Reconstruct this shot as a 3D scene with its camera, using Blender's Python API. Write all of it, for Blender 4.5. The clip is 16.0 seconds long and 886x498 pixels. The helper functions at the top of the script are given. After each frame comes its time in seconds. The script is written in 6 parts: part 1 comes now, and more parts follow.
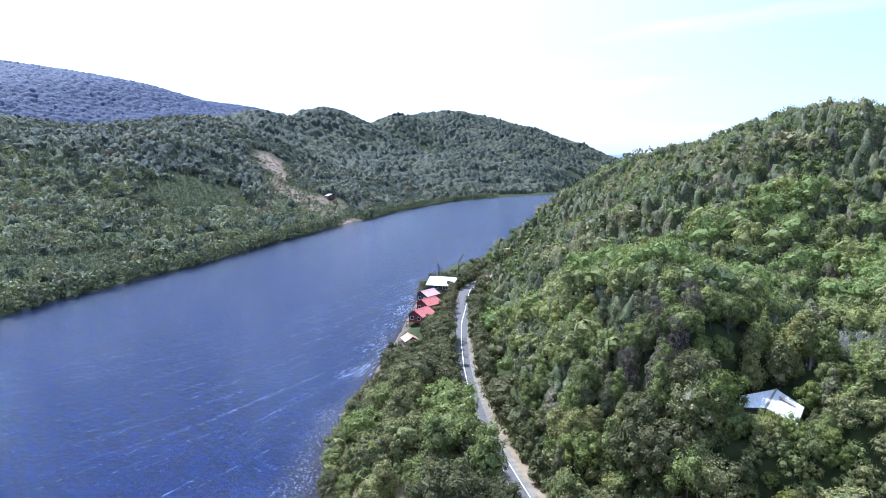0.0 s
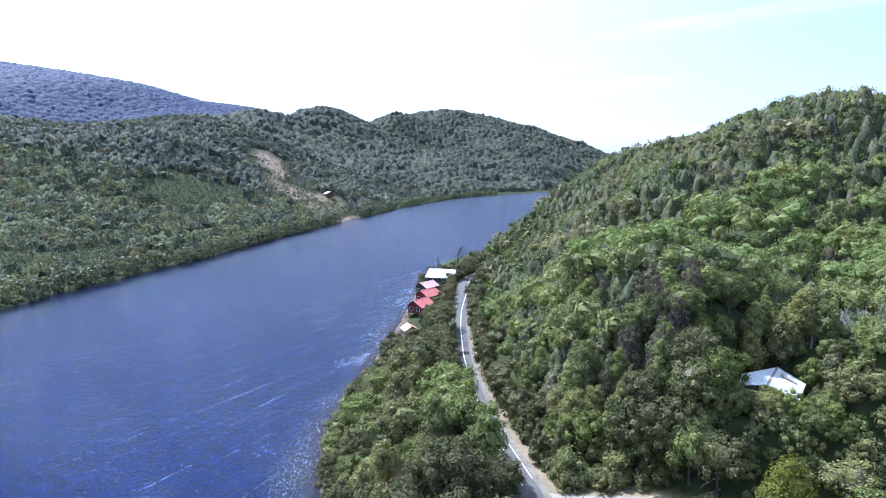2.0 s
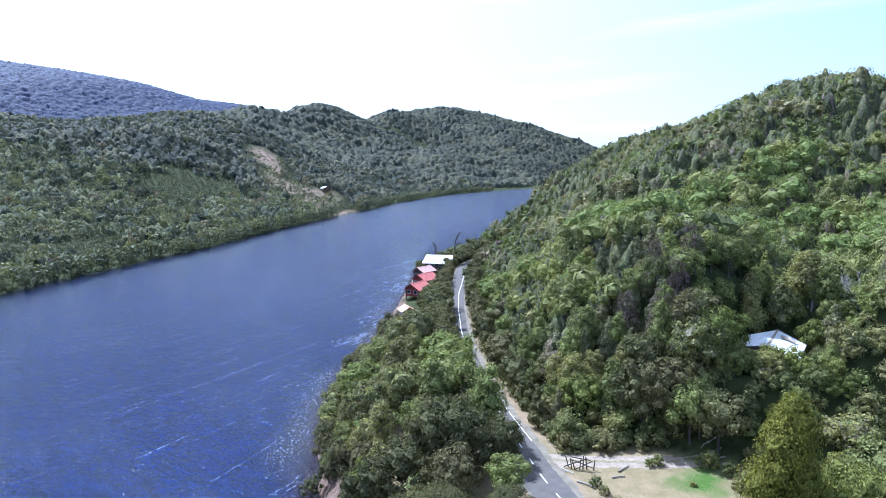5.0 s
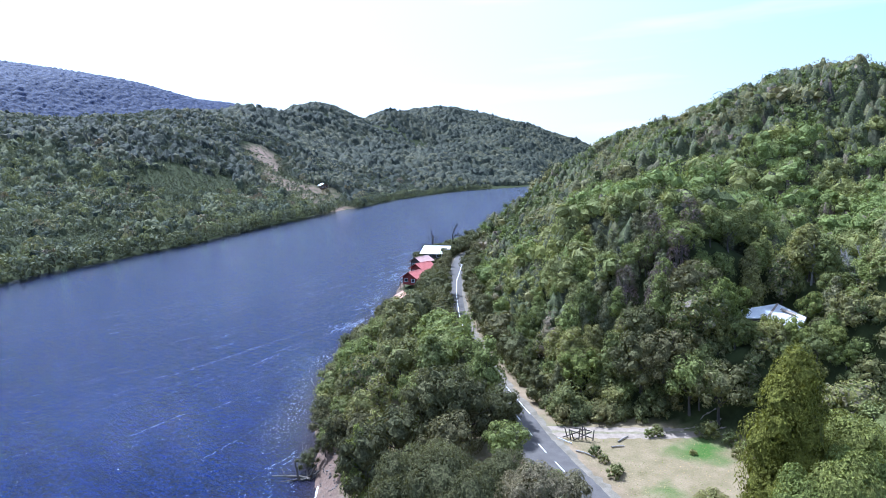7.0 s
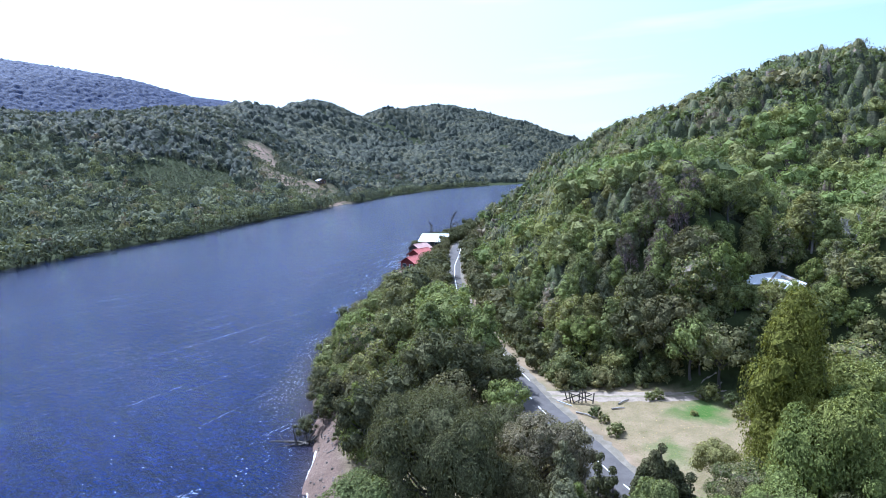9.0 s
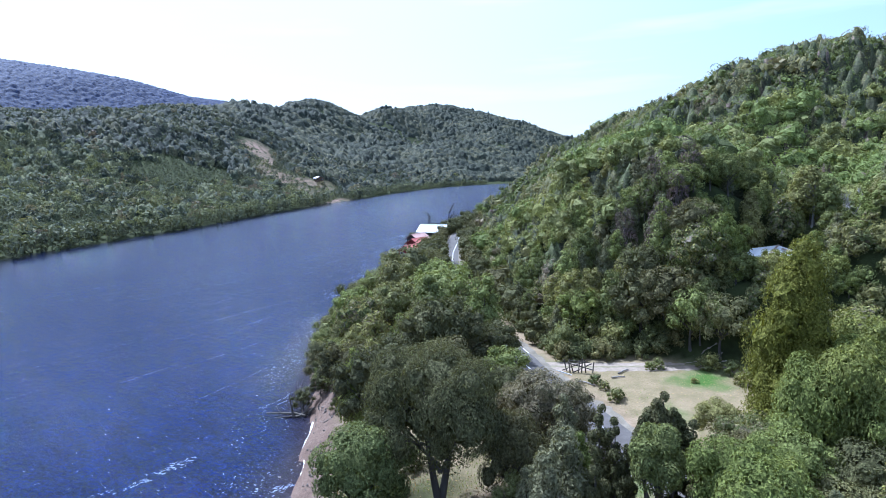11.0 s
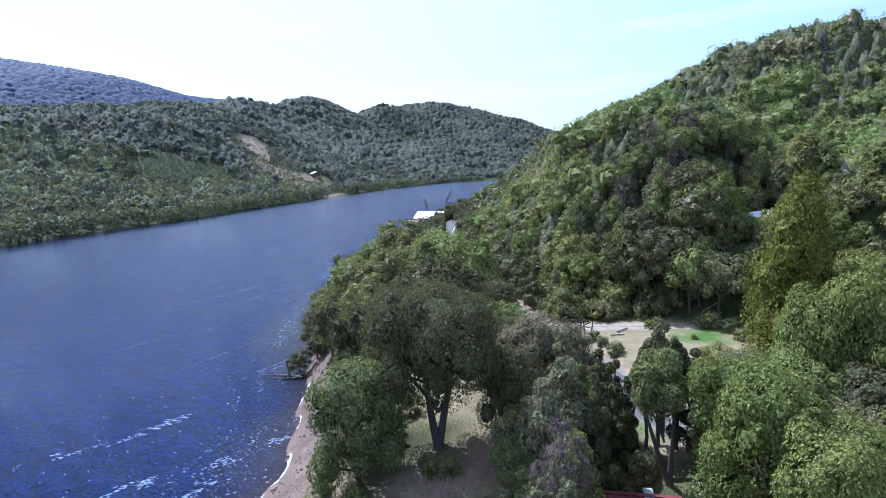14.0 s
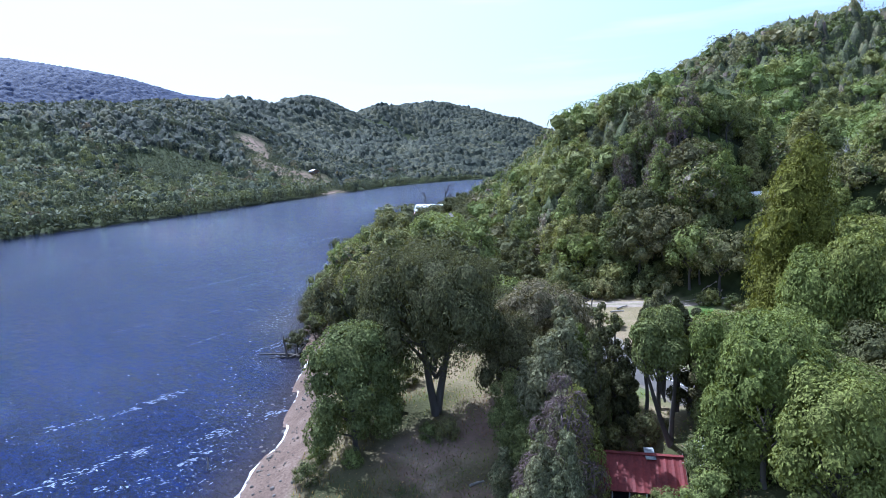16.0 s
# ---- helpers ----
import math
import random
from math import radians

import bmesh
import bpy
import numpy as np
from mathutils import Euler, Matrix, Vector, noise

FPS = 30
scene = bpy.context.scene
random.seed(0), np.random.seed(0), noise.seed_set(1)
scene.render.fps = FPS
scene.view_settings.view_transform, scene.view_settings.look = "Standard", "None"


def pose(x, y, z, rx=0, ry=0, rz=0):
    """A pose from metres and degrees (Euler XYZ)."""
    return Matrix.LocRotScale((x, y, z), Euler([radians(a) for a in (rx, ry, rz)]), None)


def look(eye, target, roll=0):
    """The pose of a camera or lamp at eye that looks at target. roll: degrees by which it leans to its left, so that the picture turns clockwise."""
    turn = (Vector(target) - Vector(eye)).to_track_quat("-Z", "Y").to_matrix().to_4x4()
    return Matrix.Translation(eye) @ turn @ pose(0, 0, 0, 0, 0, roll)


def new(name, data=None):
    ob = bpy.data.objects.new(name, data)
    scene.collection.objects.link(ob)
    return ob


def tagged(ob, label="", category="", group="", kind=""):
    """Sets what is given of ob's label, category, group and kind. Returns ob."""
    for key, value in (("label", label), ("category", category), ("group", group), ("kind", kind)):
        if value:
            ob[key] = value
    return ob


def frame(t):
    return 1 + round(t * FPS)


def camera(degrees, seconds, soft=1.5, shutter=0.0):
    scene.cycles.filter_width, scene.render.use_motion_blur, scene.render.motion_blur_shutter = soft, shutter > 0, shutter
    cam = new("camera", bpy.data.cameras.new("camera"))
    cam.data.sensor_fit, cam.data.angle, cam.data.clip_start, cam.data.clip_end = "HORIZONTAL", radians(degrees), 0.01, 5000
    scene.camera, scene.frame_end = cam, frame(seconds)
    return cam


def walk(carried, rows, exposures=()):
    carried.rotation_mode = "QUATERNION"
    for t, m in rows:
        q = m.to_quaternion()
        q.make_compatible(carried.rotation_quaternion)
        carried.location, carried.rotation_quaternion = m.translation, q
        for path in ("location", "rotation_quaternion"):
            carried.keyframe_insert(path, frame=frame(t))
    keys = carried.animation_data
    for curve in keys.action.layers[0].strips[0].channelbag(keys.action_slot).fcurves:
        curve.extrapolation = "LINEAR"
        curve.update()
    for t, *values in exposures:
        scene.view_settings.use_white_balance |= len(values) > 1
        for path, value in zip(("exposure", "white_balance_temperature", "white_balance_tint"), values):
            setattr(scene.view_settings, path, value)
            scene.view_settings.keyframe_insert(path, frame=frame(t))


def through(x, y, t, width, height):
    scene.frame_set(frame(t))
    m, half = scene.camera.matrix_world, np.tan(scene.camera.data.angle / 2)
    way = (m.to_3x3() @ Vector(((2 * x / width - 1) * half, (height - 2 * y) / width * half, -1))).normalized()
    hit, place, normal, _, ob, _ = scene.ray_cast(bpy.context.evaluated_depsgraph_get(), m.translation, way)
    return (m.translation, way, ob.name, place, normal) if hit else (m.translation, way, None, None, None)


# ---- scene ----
cam = camera(72.0, 16.0, 0.5)
PATH = [
    (0, (0.675, -0.417, 51.875), (0.657, 1.566, 51.615), -0.9),
    (0.5, (0.711, -0.433, 51.207), (0.694, 1.55, 50.945), -1.0),
    (1, (0.721, -0.392, 50.462), (0.704, 1.59, 50.2), -1.1),
    (1.5, (0.703, -0.322, 49.639), (0.687, 1.66, 49.377), -1.2),
    (2, (0.664, -0.247, 48.796), (0.649, 1.736, 48.535), -1.2),
    (2.5, (0.629, -0.2, 47.932), (0.615, 1.783, 47.67), -1.3),
    (3, (0.594, -0.198, 47.107), (0.581, 1.785, 46.843), -1.3),
    (3.5, (0.538, -0.201, 46.263), (0.527, 1.782, 45.999), -1.4),
    (4, (0.453, -0.245, 45.398), (0.445, 1.737, 45.132), -1.4),
    (6.5, (0.329, 0.036, 40.509), (0.329, 2.019, 40.246), -1.4),
    (7, (0.285, 0.036, 39.538), (0.288, 2.019, 39.274), -1.4),
    (7.5, (0.251, 0.105, 38.515), (0.255, 2.088, 38.251), -1.4),
    (8, (0.168, 0.079, 37.257), (0.173, 2.061, 36.992), -1.4),
    (8.5, (0.104, 0.045, 36.077), (0.113, 2.027, 35.812), -1.4),
    (9, (0.029, -0.007, 34.882), (0.039, 1.975, 34.616), -1.4),
    (11.5, (-0.168, 0.181, 29.945), (-0.148, 2.164, 29.682), -1.4),
    (12, (-0.184, 0.118, 29.077), (-0.163, 2.1, 28.812), -1.5),
    (12.5, (-0.217, 0.091, 28.331), (-0.195, 2.074, 28.067), -1.5),
    (13, (-0.229, 0.106, 27.429), (-0.205, 2.088, 27.164), -1.5),
    (13.5, (-0.23, 0.08, 26.713), (-0.205, 2.062, 26.446), -1.5),
    (14, (-0.296, 0.13, 25.892), (-0.27, 2.112, 25.626), -1.5),
    (14.5, (-0.345, 0.167, 25.181), (-0.318, 2.149, 24.915), -1.5),
    (15, (-0.411, 0.121, 24.442), (-0.383, 2.103, 24.176), -1.5),
    (15.5, (-0.381, 0.166, 23.779), (-0.353, 2.148, 23.512), -1.4),
    (16, (-0.287, 0.326, 23.049), (-0.258, 2.308, 22.783), -1.5),
]
walk(cam, [(t, look(eye, target, roll)) for t, eye, target, roll in PATH], [(0.0, 0.95, 4840, 12), (8.0, 0.79, 4800, 12), (16.0, 0.67, 4760, 12)])

# ---- world, sun, exposure ----
SUN = Vector((-0.50, 0.62, 1.05)).normalized()
world = bpy.data.worlds.new("world")
scene.world = world
world.use_nodes = True
wn, wl = world.node_tree.nodes, world.node_tree.links
wn.clear()
w_out = wn.new("ShaderNodeOutputWorld")
w_bg = wn.new("ShaderNodeBackground")
w_sky = wn.new("ShaderNodeTexSky")
w_sky.sky_type = "NISHITA"
w_sky.sun_disc = False
w_sky.sun_elevation = math.asin(SUN.z)
w_sky.sun_rotation = math.atan2(SUN.x, SUN.y)
w_sky.air_density, w_sky.dust_density, w_sky.ozone_density = 1.0, 2.0, 1.0
w_tc = wn.new("ShaderNodeTexCoord")
w_map = wn.new("ShaderNodeMapping")
w_map.inputs["Location"].default_value = (0.3, 0.9, 0.0)
w_map.inputs["Scale"].default_value = (1.3, 1.3, 11.0)
w_noise = wn.new("ShaderNodeTexNoise")
w_noise.inputs["Scale"].default_value = 1.9
w_noise.inputs["Detail"].default_value = 5.0
w_noise.inputs["Roughness"].default_value = 0.5
w_wisp = wn.new("ShaderNodeMapRange")
w_wisp.inputs["From Min"].default_value, w_wisp.inputs["From Max"].default_value = 0.53, 0.72
w_wisp.inputs["To Max"].default_value = 0.38
w_dot = wn.new("ShaderNodeVectorMath")
w_dot.operation = "DOT_PRODUCT"
w_dot.inputs[1].default_value = SUN
w_glow = wn.new("ShaderNodeMapRange")
w_glow.interpolation_type = "SMOOTHSTEP"
w_glow.inputs["From Min"].default_value, w_glow.inputs["From Max"].default_value = 0.25, 0.80
w_glow.inputs["To Min"].default_value, w_glow.inputs["To Max"].default_value = 0.20, 0.75
w_sum = wn.new("ShaderNodeMath")
w_sum.operation, w_sum.use_clamp = "ADD", True
w_mix = wn.new("ShaderNodeMix")
w_mix.data_type = "RGBA"
w_mix.inputs[7].default_value = (6.0, 6.15, 6.4, 1)
wl.new(w_tc.outputs["Generated"], w_map.inputs["Vector"])
wl.new(w_tc.outputs["Generated"], w_dot.inputs[0])
wl.new(w_map.outputs["Vector"], w_noise.inputs["Vector"])
wl.new(w_noise.outputs["Fac"], w_wisp.inputs["Value"])
wl.new(w_dot.outputs["Value"], w_glow.inputs["Value"])
wl.new(w_wisp.outputs[0], w_sum.inputs[0])
wl.new(w_glow.outputs[0], w_sum.inputs[1])
wl.new(w_sum.outputs[0], w_mix.inputs[0])
wl.new(w_sky.outputs["Color"], w_mix.inputs[6])
wl.new(w_mix.outputs[2], w_bg.inputs["Color"])
w_bg.inputs["Strength"].default_value = 0.13
wl.new(w_bg.outputs["Background"], w_out.inputs["Surface"])

sun = new("sun", bpy.data.lights.new("sun", "SUN"))
sun.data.energy, sun.data.angle, sun.data.color = 5.0, radians(0.5), (1.0, 0.95, 0.87)
sun.matrix_world = look(SUN * 100, (0, 0, 0))

# ---- materials ----


class Mat:
    """A node material with short ways to add nodes."""

    def __init__(self, name, rough=0.8, spec=0.3):
        self.m = bpy.data.materials.new(name)
        self.m.use_nodes = True
        self.n, self.l = self.m.node_tree.nodes, self.m.node_tree.links
        self.b = self.n["Principled BSDF"]
        self.b.inputs["Roughness"].default_value = rough
        self.b.inputs["Specular IOR Level"].default_value = spec
        self.tc = self.n.new("ShaderNodeTexCoord")

    def node(self, kind, **sockets):
        nd = self.n.new(kind)
        for k, v in sockets.items():
            self.plug(nd.inputs[k.replace("_", " ")], v)
        return nd

    def plug(self, socket, v):
        if isinstance(v, bpy.types.NodeSocket):
            self.l.new(v, socket)
        else:
            socket.default_value = v

    def noise(self, scale, detail=4.0, rough=0.55, vector=None, stretch=None):
        src = vector or self.tc.outputs["Object"]
        if stretch:
            mp = self.node("ShaderNodeMapping", Rotation=stretch[1])
            mp.vector_type = "TEXTURE"
            mp.inputs["Scale"].default_value = [1 / v for v in stretch[0]]
            self.l.new(src, mp.inputs["Vector"])
            src = mp.outputs["Vector"]
        nd = self.node("ShaderNodeTexNoise", Scale=scale, Detail=detail, Roughness=rough)
        self.l.new(src, nd.inputs["Vector"])
        return nd.outputs["Fac"]

    def ramp(self, fac, *stops):
        nd = self.n.new("ShaderNodeValToRGB")
        r = nd.color_ramp
        while len(r.elements) < len(stops):
            r.elements.new(0.5)
        for e, (p, c) in zip(r.elements, stops):
            e.position, e.color = p, (*c, 1) if len(c) == 3 else c
        self.l.new(fac, nd.inputs["Fac"])
        return nd.outputs["Color"]

    def mix(self, fac, a, b, mode="MIX"):
        nd = self.n.new("ShaderNodeMix")
        nd.data_type, nd.blend_type = "RGBA", mode
        for s, v in ((0, fac), (6, a), (7, b)):
            if isinstance(v, tuple) and len(v) == 3:
                v = (*v, 1)
            self.plug(nd.inputs[s], v)
        return nd.outputs[2]

    def math(self, op, a, b=0.0, clamp=False):
        nd = self.n.new("ShaderNodeMath")
        nd.operation, nd.use_clamp = op, clamp
        self.plug(nd.inputs[0], a)
        self.plug(nd.inputs[1], b)
        return nd.outputs[0]

    def attr(self, name):
        nd = self.n.new("ShaderNodeAttribute")
        nd.attribute_name = name
        return nd.outputs["Fac"]

    def bump(self, height, strength=0.4, distance=0.05):
        nd = self.node("ShaderNodeBump", Strength=strength, Distance=distance)
        self.l.new(height, nd.inputs["Height"])
        self.l.new(nd.outputs["Normal"], self.b.inputs["Normal"])

    def color(self, c):
        self.plug(self.b.inputs["Base Color"], c if not isinstance(c, tuple) else (*c, 1))
        return self


def grey(v):
    return (v, v, v)


def plain(name, dark, light, scale=3.0, rough=0.7, bump=0.2, spec=0.3, metal=0.0, stretch=None, dist=0.02):
    """Two tones mixed by coarse and fine noise, with relief."""
    m = Mat(name, rough, spec)
    big = m.noise(scale, 5.0, stretch=stretch)
    fine = m.noise(scale * 9, 3.0, stretch=stretch)
    f = m.math("ADD", m.math("MULTIPLY", big, 0.65), m.math("MULTIPLY", fine, 0.35))
    m.color(m.ramp(f, (0.32, dark), (0.68, light)))
    m.bump(fine, bump, dist)
    m.b.inputs["Metallic"].default_value = metal
    return m.m


def foliage(name, stops, through=0.2, low=0.72, range_=0.6, grain=4.5, relief=0.45, tone=0.95):
    """Leaves: hue by the plant's tint, value by the single leaf spray and by noise for its small leaves and the shaded
    gaps between them. grain: leaf clusters a metre.
    """
    m = Mat(name, 0.75, 0.1)
    info = m.n.new("ShaderNodeObjectInfo")
    geo = m.n.new("ShaderNodeNewGeometry")
    t = m.math("FRACT", m.math("ADD", m.attr("tint"), m.math("MULTIPLY", info.outputs["Random"], 0.999)))
    base = m.ramp(t, *[(at, (1.2 * tone * c[0], tone * c[1], tone * c[2])) for at, c in stops])
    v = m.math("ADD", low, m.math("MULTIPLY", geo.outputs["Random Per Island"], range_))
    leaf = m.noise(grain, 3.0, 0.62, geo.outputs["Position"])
    # leaf variation, and gap shade painted as darker colour
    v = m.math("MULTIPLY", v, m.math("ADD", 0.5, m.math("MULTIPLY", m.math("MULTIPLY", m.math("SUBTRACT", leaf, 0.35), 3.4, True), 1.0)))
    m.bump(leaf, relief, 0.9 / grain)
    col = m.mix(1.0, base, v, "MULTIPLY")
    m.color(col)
    tr = m.node("ShaderNodeBsdfTranslucent")
    m.l.new(m.mix(1.0, col, (1.3, 1.25, 0.65), "MULTIPLY"), tr.inputs["Color"])
    ms = m.node("ShaderNodeMixShader", Fac=through)
    m.l.new(m.b.outputs[0], ms.inputs[1])
    m.l.new(tr.outputs[0], ms.inputs[2])
    m.l.new(ms.outputs[0], m.n["Material Output"].inputs["Surface"])
    return m.m


LEAF = foliage("leaf_mixed_green", [(0.0, (0.088, 0.118, 0.046)), (0.25, (0.122, 0.158, 0.056)), (0.5, (0.150, 0.205, 0.062)),
                                    (0.75, (0.142, 0.158, 0.074)), (0.95, (0.195, 0.226, 0.070)), (1.0, (0.158, 0.158, 0.122))], tone=1.1)
LEAF_GREY = foliage("leaf_grey_green", [(0.0, (0.120, 0.150, 0.082)), (0.5, (0.150, 0.180, 0.098)), (1.0, (0.185, 0.205, 0.115))])
LEAF_HILL = foliage("leaf_hillside", [(0.0, (0.080, 0.110, 0.048)), (0.25, (0.125, 0.168, 0.062)), (0.5, (0.155, 0.225, 0.068)),
                                      (0.75, (0.170, 0.205, 0.080)), (0.93, (0.215, 0.262, 0.078)), (1.0, (0.185, 0.175, 0.138))], tone=1.0)
# far greens carry some distance haze in their colour, greyer and bluer
LEAF_FAR = foliage("hazy_leaf_far_bank", [(0.0, (0.046, 0.064, 0.052)), (0.4, (0.080, 0.104, 0.072)), (0.75, (0.112, 0.140, 0.084)),
                                     (0.92, (0.158, 0.196, 0.092)), (1.0, (0.150, 0.140, 0.108))], 0.15, 0.75, 0.75, 1.0, tone=1.1)
LEAF_DARK = foliage("leaf_dark_green", [(0.0, (0.088, 0.104, 0.050)), (0.6, (0.116, 0.138, 0.062)), (1.0, (0.150, 0.158, 0.076))], tone=0.78)
LEAF_BRIGHT = foliage("leaf_bright_green", [(0.0, (0.112, 0.158, 0.044)), (0.5, (0.142, 0.192, 0.052)), (1.0, (0.172, 0.208, 0.058))], tone=1.0)
LEAF_FERN = foliage("leaf_fern", [(0.0, (0.110, 0.140, 0.060)), (0.5, (0.140, 0.175, 0.066)), (1.0, (0.180, 0.190, 0.080))])
LEAF_OLIVE = foliage("leaf_olive_yellow", [(0.0, (0.108, 0.138, 0.024)), (1.0, (0.152, 0.172, 0.032))])
# hillside greens darkened to stand for the shade inside the crowns
ROOF_HILL_SHADE = foliage("forest_roof_hill_shade", [(0.0, (0.036, 0.046, 0.028)), (0.25, (0.052, 0.066, 0.036)), (0.5, (0.070, 0.094, 0.042)),
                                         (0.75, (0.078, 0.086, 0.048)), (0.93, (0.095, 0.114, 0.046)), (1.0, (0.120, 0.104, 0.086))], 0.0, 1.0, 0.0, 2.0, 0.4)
ROOF_FAR = foliage("forest_roof_far", [(0.0, (0.022, 0.033, 0.025)), (0.6, (0.044, 0.058, 0.038)), (1.0, (0.082, 0.094, 0.050))], 0.0, 1.0, 0.0, 0.3, 0.6)
ROOF_BANK = foliage("forest_roof_bank", [(0.0, (0.020, 0.032, 0.022)), (0.5, (0.045, 0.063, 0.036)), (1.0, (0.100, 0.122, 0.052))], 0.0, 1.0, 0.0, 0.9, 0.8, tone=1.12)
# air haze put into the base colour of the mountain and far ridge
HAZE_LEAF = foliage("hazed_forest_roof", [(0.0, (0.030, 0.046, 0.090)), (1.0, (0.042, 0.061, 0.112))], 0.0, 1.0, 0.0, 0.14, 0.3)
HAZE_RIDGE = plain("hazed_ridge", (0.17, 0.21, 0.30), (0.23, 0.27, 0.37), 0.02, 0.95, 0.0)
BARK = plain("bark", (0.05, 0.042, 0.035), (0.16, 0.14, 0.12), 2.0, 0.9, 0.6, stretch=((1, 1, 0.2), (0, 0, 0)))
DEADWOOD = plain("dead_wood", (0.16, 0.145, 0.13), (0.40, 0.37, 0.34), 2.0, 0.9, 0.4, stretch=((1, 1, 0.2), (0, 0, 0)))


def ground_material():
    m = Mat("ground_cover", 0.95, 0.1)
    pos = m.tc.outputs["Object"]
    big, mid, fine = m.noise(0.07, 4), m.noise(0.5, 5), m.noise(5.0, 4)
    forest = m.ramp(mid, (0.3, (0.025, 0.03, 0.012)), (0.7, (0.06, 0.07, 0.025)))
    dry = m.ramp(m.math("ADD", m.math("MULTIPLY", mid, 0.6), m.math("MULTIPLY", fine, 0.4)),
                 (0.3, (0.16, 0.135, 0.066)), (0.5, (0.245, 0.195, 0.112)), (0.7, (0.33, 0.255, 0.165)))
    green = m.ramp(fine, (0.3, (0.05, 0.10, 0.02)), (0.7, (0.10, 0.17, 0.035)))
    grass = m.mix(m.math("MULTIPLY", m.math("SUBTRACT", big, 0.56), 9.0, True), dry, green)
    sand = m.ramp(m.math("ADD", m.math("MULTIPLY", mid, 0.4), m.math("MULTIPLY", fine, 0.6)),
                  (0.3, (0.080, 0.054, 0.042)), (0.55, (0.18, 0.125, 0.096)), (0.72, (0.29, 0.225, 0.185)))
    soil = m.ramp(m.math("ADD", m.math("MULTIPLY", big, 0.4), m.math("MULTIPLY", mid, 0.6)),
                  (0.3, (0.15, 0.105, 0.075)), (0.5, (0.27, 0.180, 0.138)), (0.7, (0.38, 0.285, 0.225)))
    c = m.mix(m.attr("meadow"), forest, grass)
    bare = m.math("MULTIPLY", m.math("SUBTRACT", m.noise(0.11, 5, 0.65), 0.38), 7.0, True)
    c = m.mix(m.math("MULTIPLY", m.attr("soil"), bare), c, soil)
    c = m.mix(m.attr("sand"), c, sand)
    m.color(c)
    m.bump(m.math("ADD", fine, mid), 0.6, 0.15)
    return m.m


STREAK = 43  # the wind's direction over the lake


def water_material():
    m = Mat("lake_water", 0.1, 0.5)
    turn = (0, 0, radians(STREAK + 90))
    w1 = m.noise(0.42, 3, 0.6, stretch=((1.0, 2.2, 1), turn))
    w2 = m.noise(1.9, 4, 0.65, stretch=((1.0, 1.9, 1), turn))
    w3 = m.noise(0.16, 4, 0.7, stretch=((1.0, 3.2, 1), turn))
    w4 = m.noise(0.95, 3, 0.55, stretch=((1.0, 2.6, 1), (0, 0, radians(STREAK + 74))))
    gust = m.noise(0.012, 3)
    fleck = m.noise(2.2, 2, stretch=((0.6, 2.2, 1), turn))
    deep = m.mix(gust, (0.0030, 0.0084, 0.047), (0.0050, 0.0128, 0.068))
    # wave noise multiplies the colour, painting the ripples' lights and darks
    ripple_shade = m.math("ADD", m.math("MULTIPLY", m.math("SUBTRACT", w2, 0.5), 1.8), m.math("MULTIPLY", m.math("SUBTRACT", w4, 0.5), 2.6))
    ripple_shade = m.math("ADD", ripple_shade, m.math("MULTIPLY", m.math("SUBTRACT", w3, 0.5), 2.0))
    deep = m.mix(1.0, deep, m.math("MINIMUM", m.math("MAXIMUM", m.math("ADD", 1.0, ripple_shade), 0.3), 1.7), "MULTIPLY")
    # the far trees' dark reflection painted into the calm water's colour
    deep = m.mix(1.0, deep, m.math("SUBTRACT", 1.0, m.math("MULTIPLY", m.attr("lee_reflection"), 0.7)), "MULTIPLY")
    deep = m.mix(m.attr("shallow"), deep, m.mix(m.noise(0.8, 4), (0.017, 0.014, 0.026), (0.045, 0.034, 0.038)))
    cap = m.math("MULTIPLY", m.math("SUBTRACT", m.math("MULTIPLY", fleck, m.math("ADD", 0.55, w1)), 0.76), 9.0, True)
    surf = m.math("MULTIPLY", m.math("MULTIPLY", m.math("SUBTRACT", w2, 0.585), 14.0, True), m.attr("surf"))
    f = m.math("MULTIPLY", m.math("ADD", m.math("MULTIPLY", cap, 0.8), surf), 0.7, True)
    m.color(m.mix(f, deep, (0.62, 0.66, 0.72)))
    m.plug(m.b.inputs["Roughness"], m.math("ADD", 0.10, m.math("MULTIPLY", f, 0.5)))
    m.b.inputs["IOR"].default_value = 1.33
    m.b.inputs["Specular Tint"].default_value = (0.58, 0.74, 1.0, 1)
    bp = m.node("ShaderNodeBump", Distance=0.72)
    m.plug(bp.inputs["Strength"], m.math("SUBTRACT", 1.0, m.math("MULTIPLY", m.attr("lee_reflection"), 0.6)))
    swell = m.math("ADD", w1, m.math("MULTIPLY", w4, 0.55))
    m.l.new(m.math("ADD", swell, m.math("MULTIPLY", w2, 0.42)), bp.inputs["Height"])
    m.l.new(bp.outputs["Normal"], m.b.inputs["Normal"])
    return m.m


GROUND, WATER = ground_material(), water_material()
ASPHALT = plain("worn_asphalt", (0.086, 0.077, 0.072), (0.140, 0.126, 0.118), 0.8, 0.9, 0.3)
LINE = plain("road_paint", (0.6, 0.6, 0.58), (0.8, 0.8, 0.77), 3.0, 0.7, 0.1)
# shed roof red with the dappled tree shade mixed into its tones
SHED_RED = plain("weathered_shaded_red_roof", (0.07, 0.018, 0.02), (0.24, 0.045, 0.042), 0.7, 0.7, 0.2)
STONE = plain("shore_stone", (0.08, 0.07, 0.06), (0.22, 0.19, 0.17), 1.2, 0.9, 0.4)
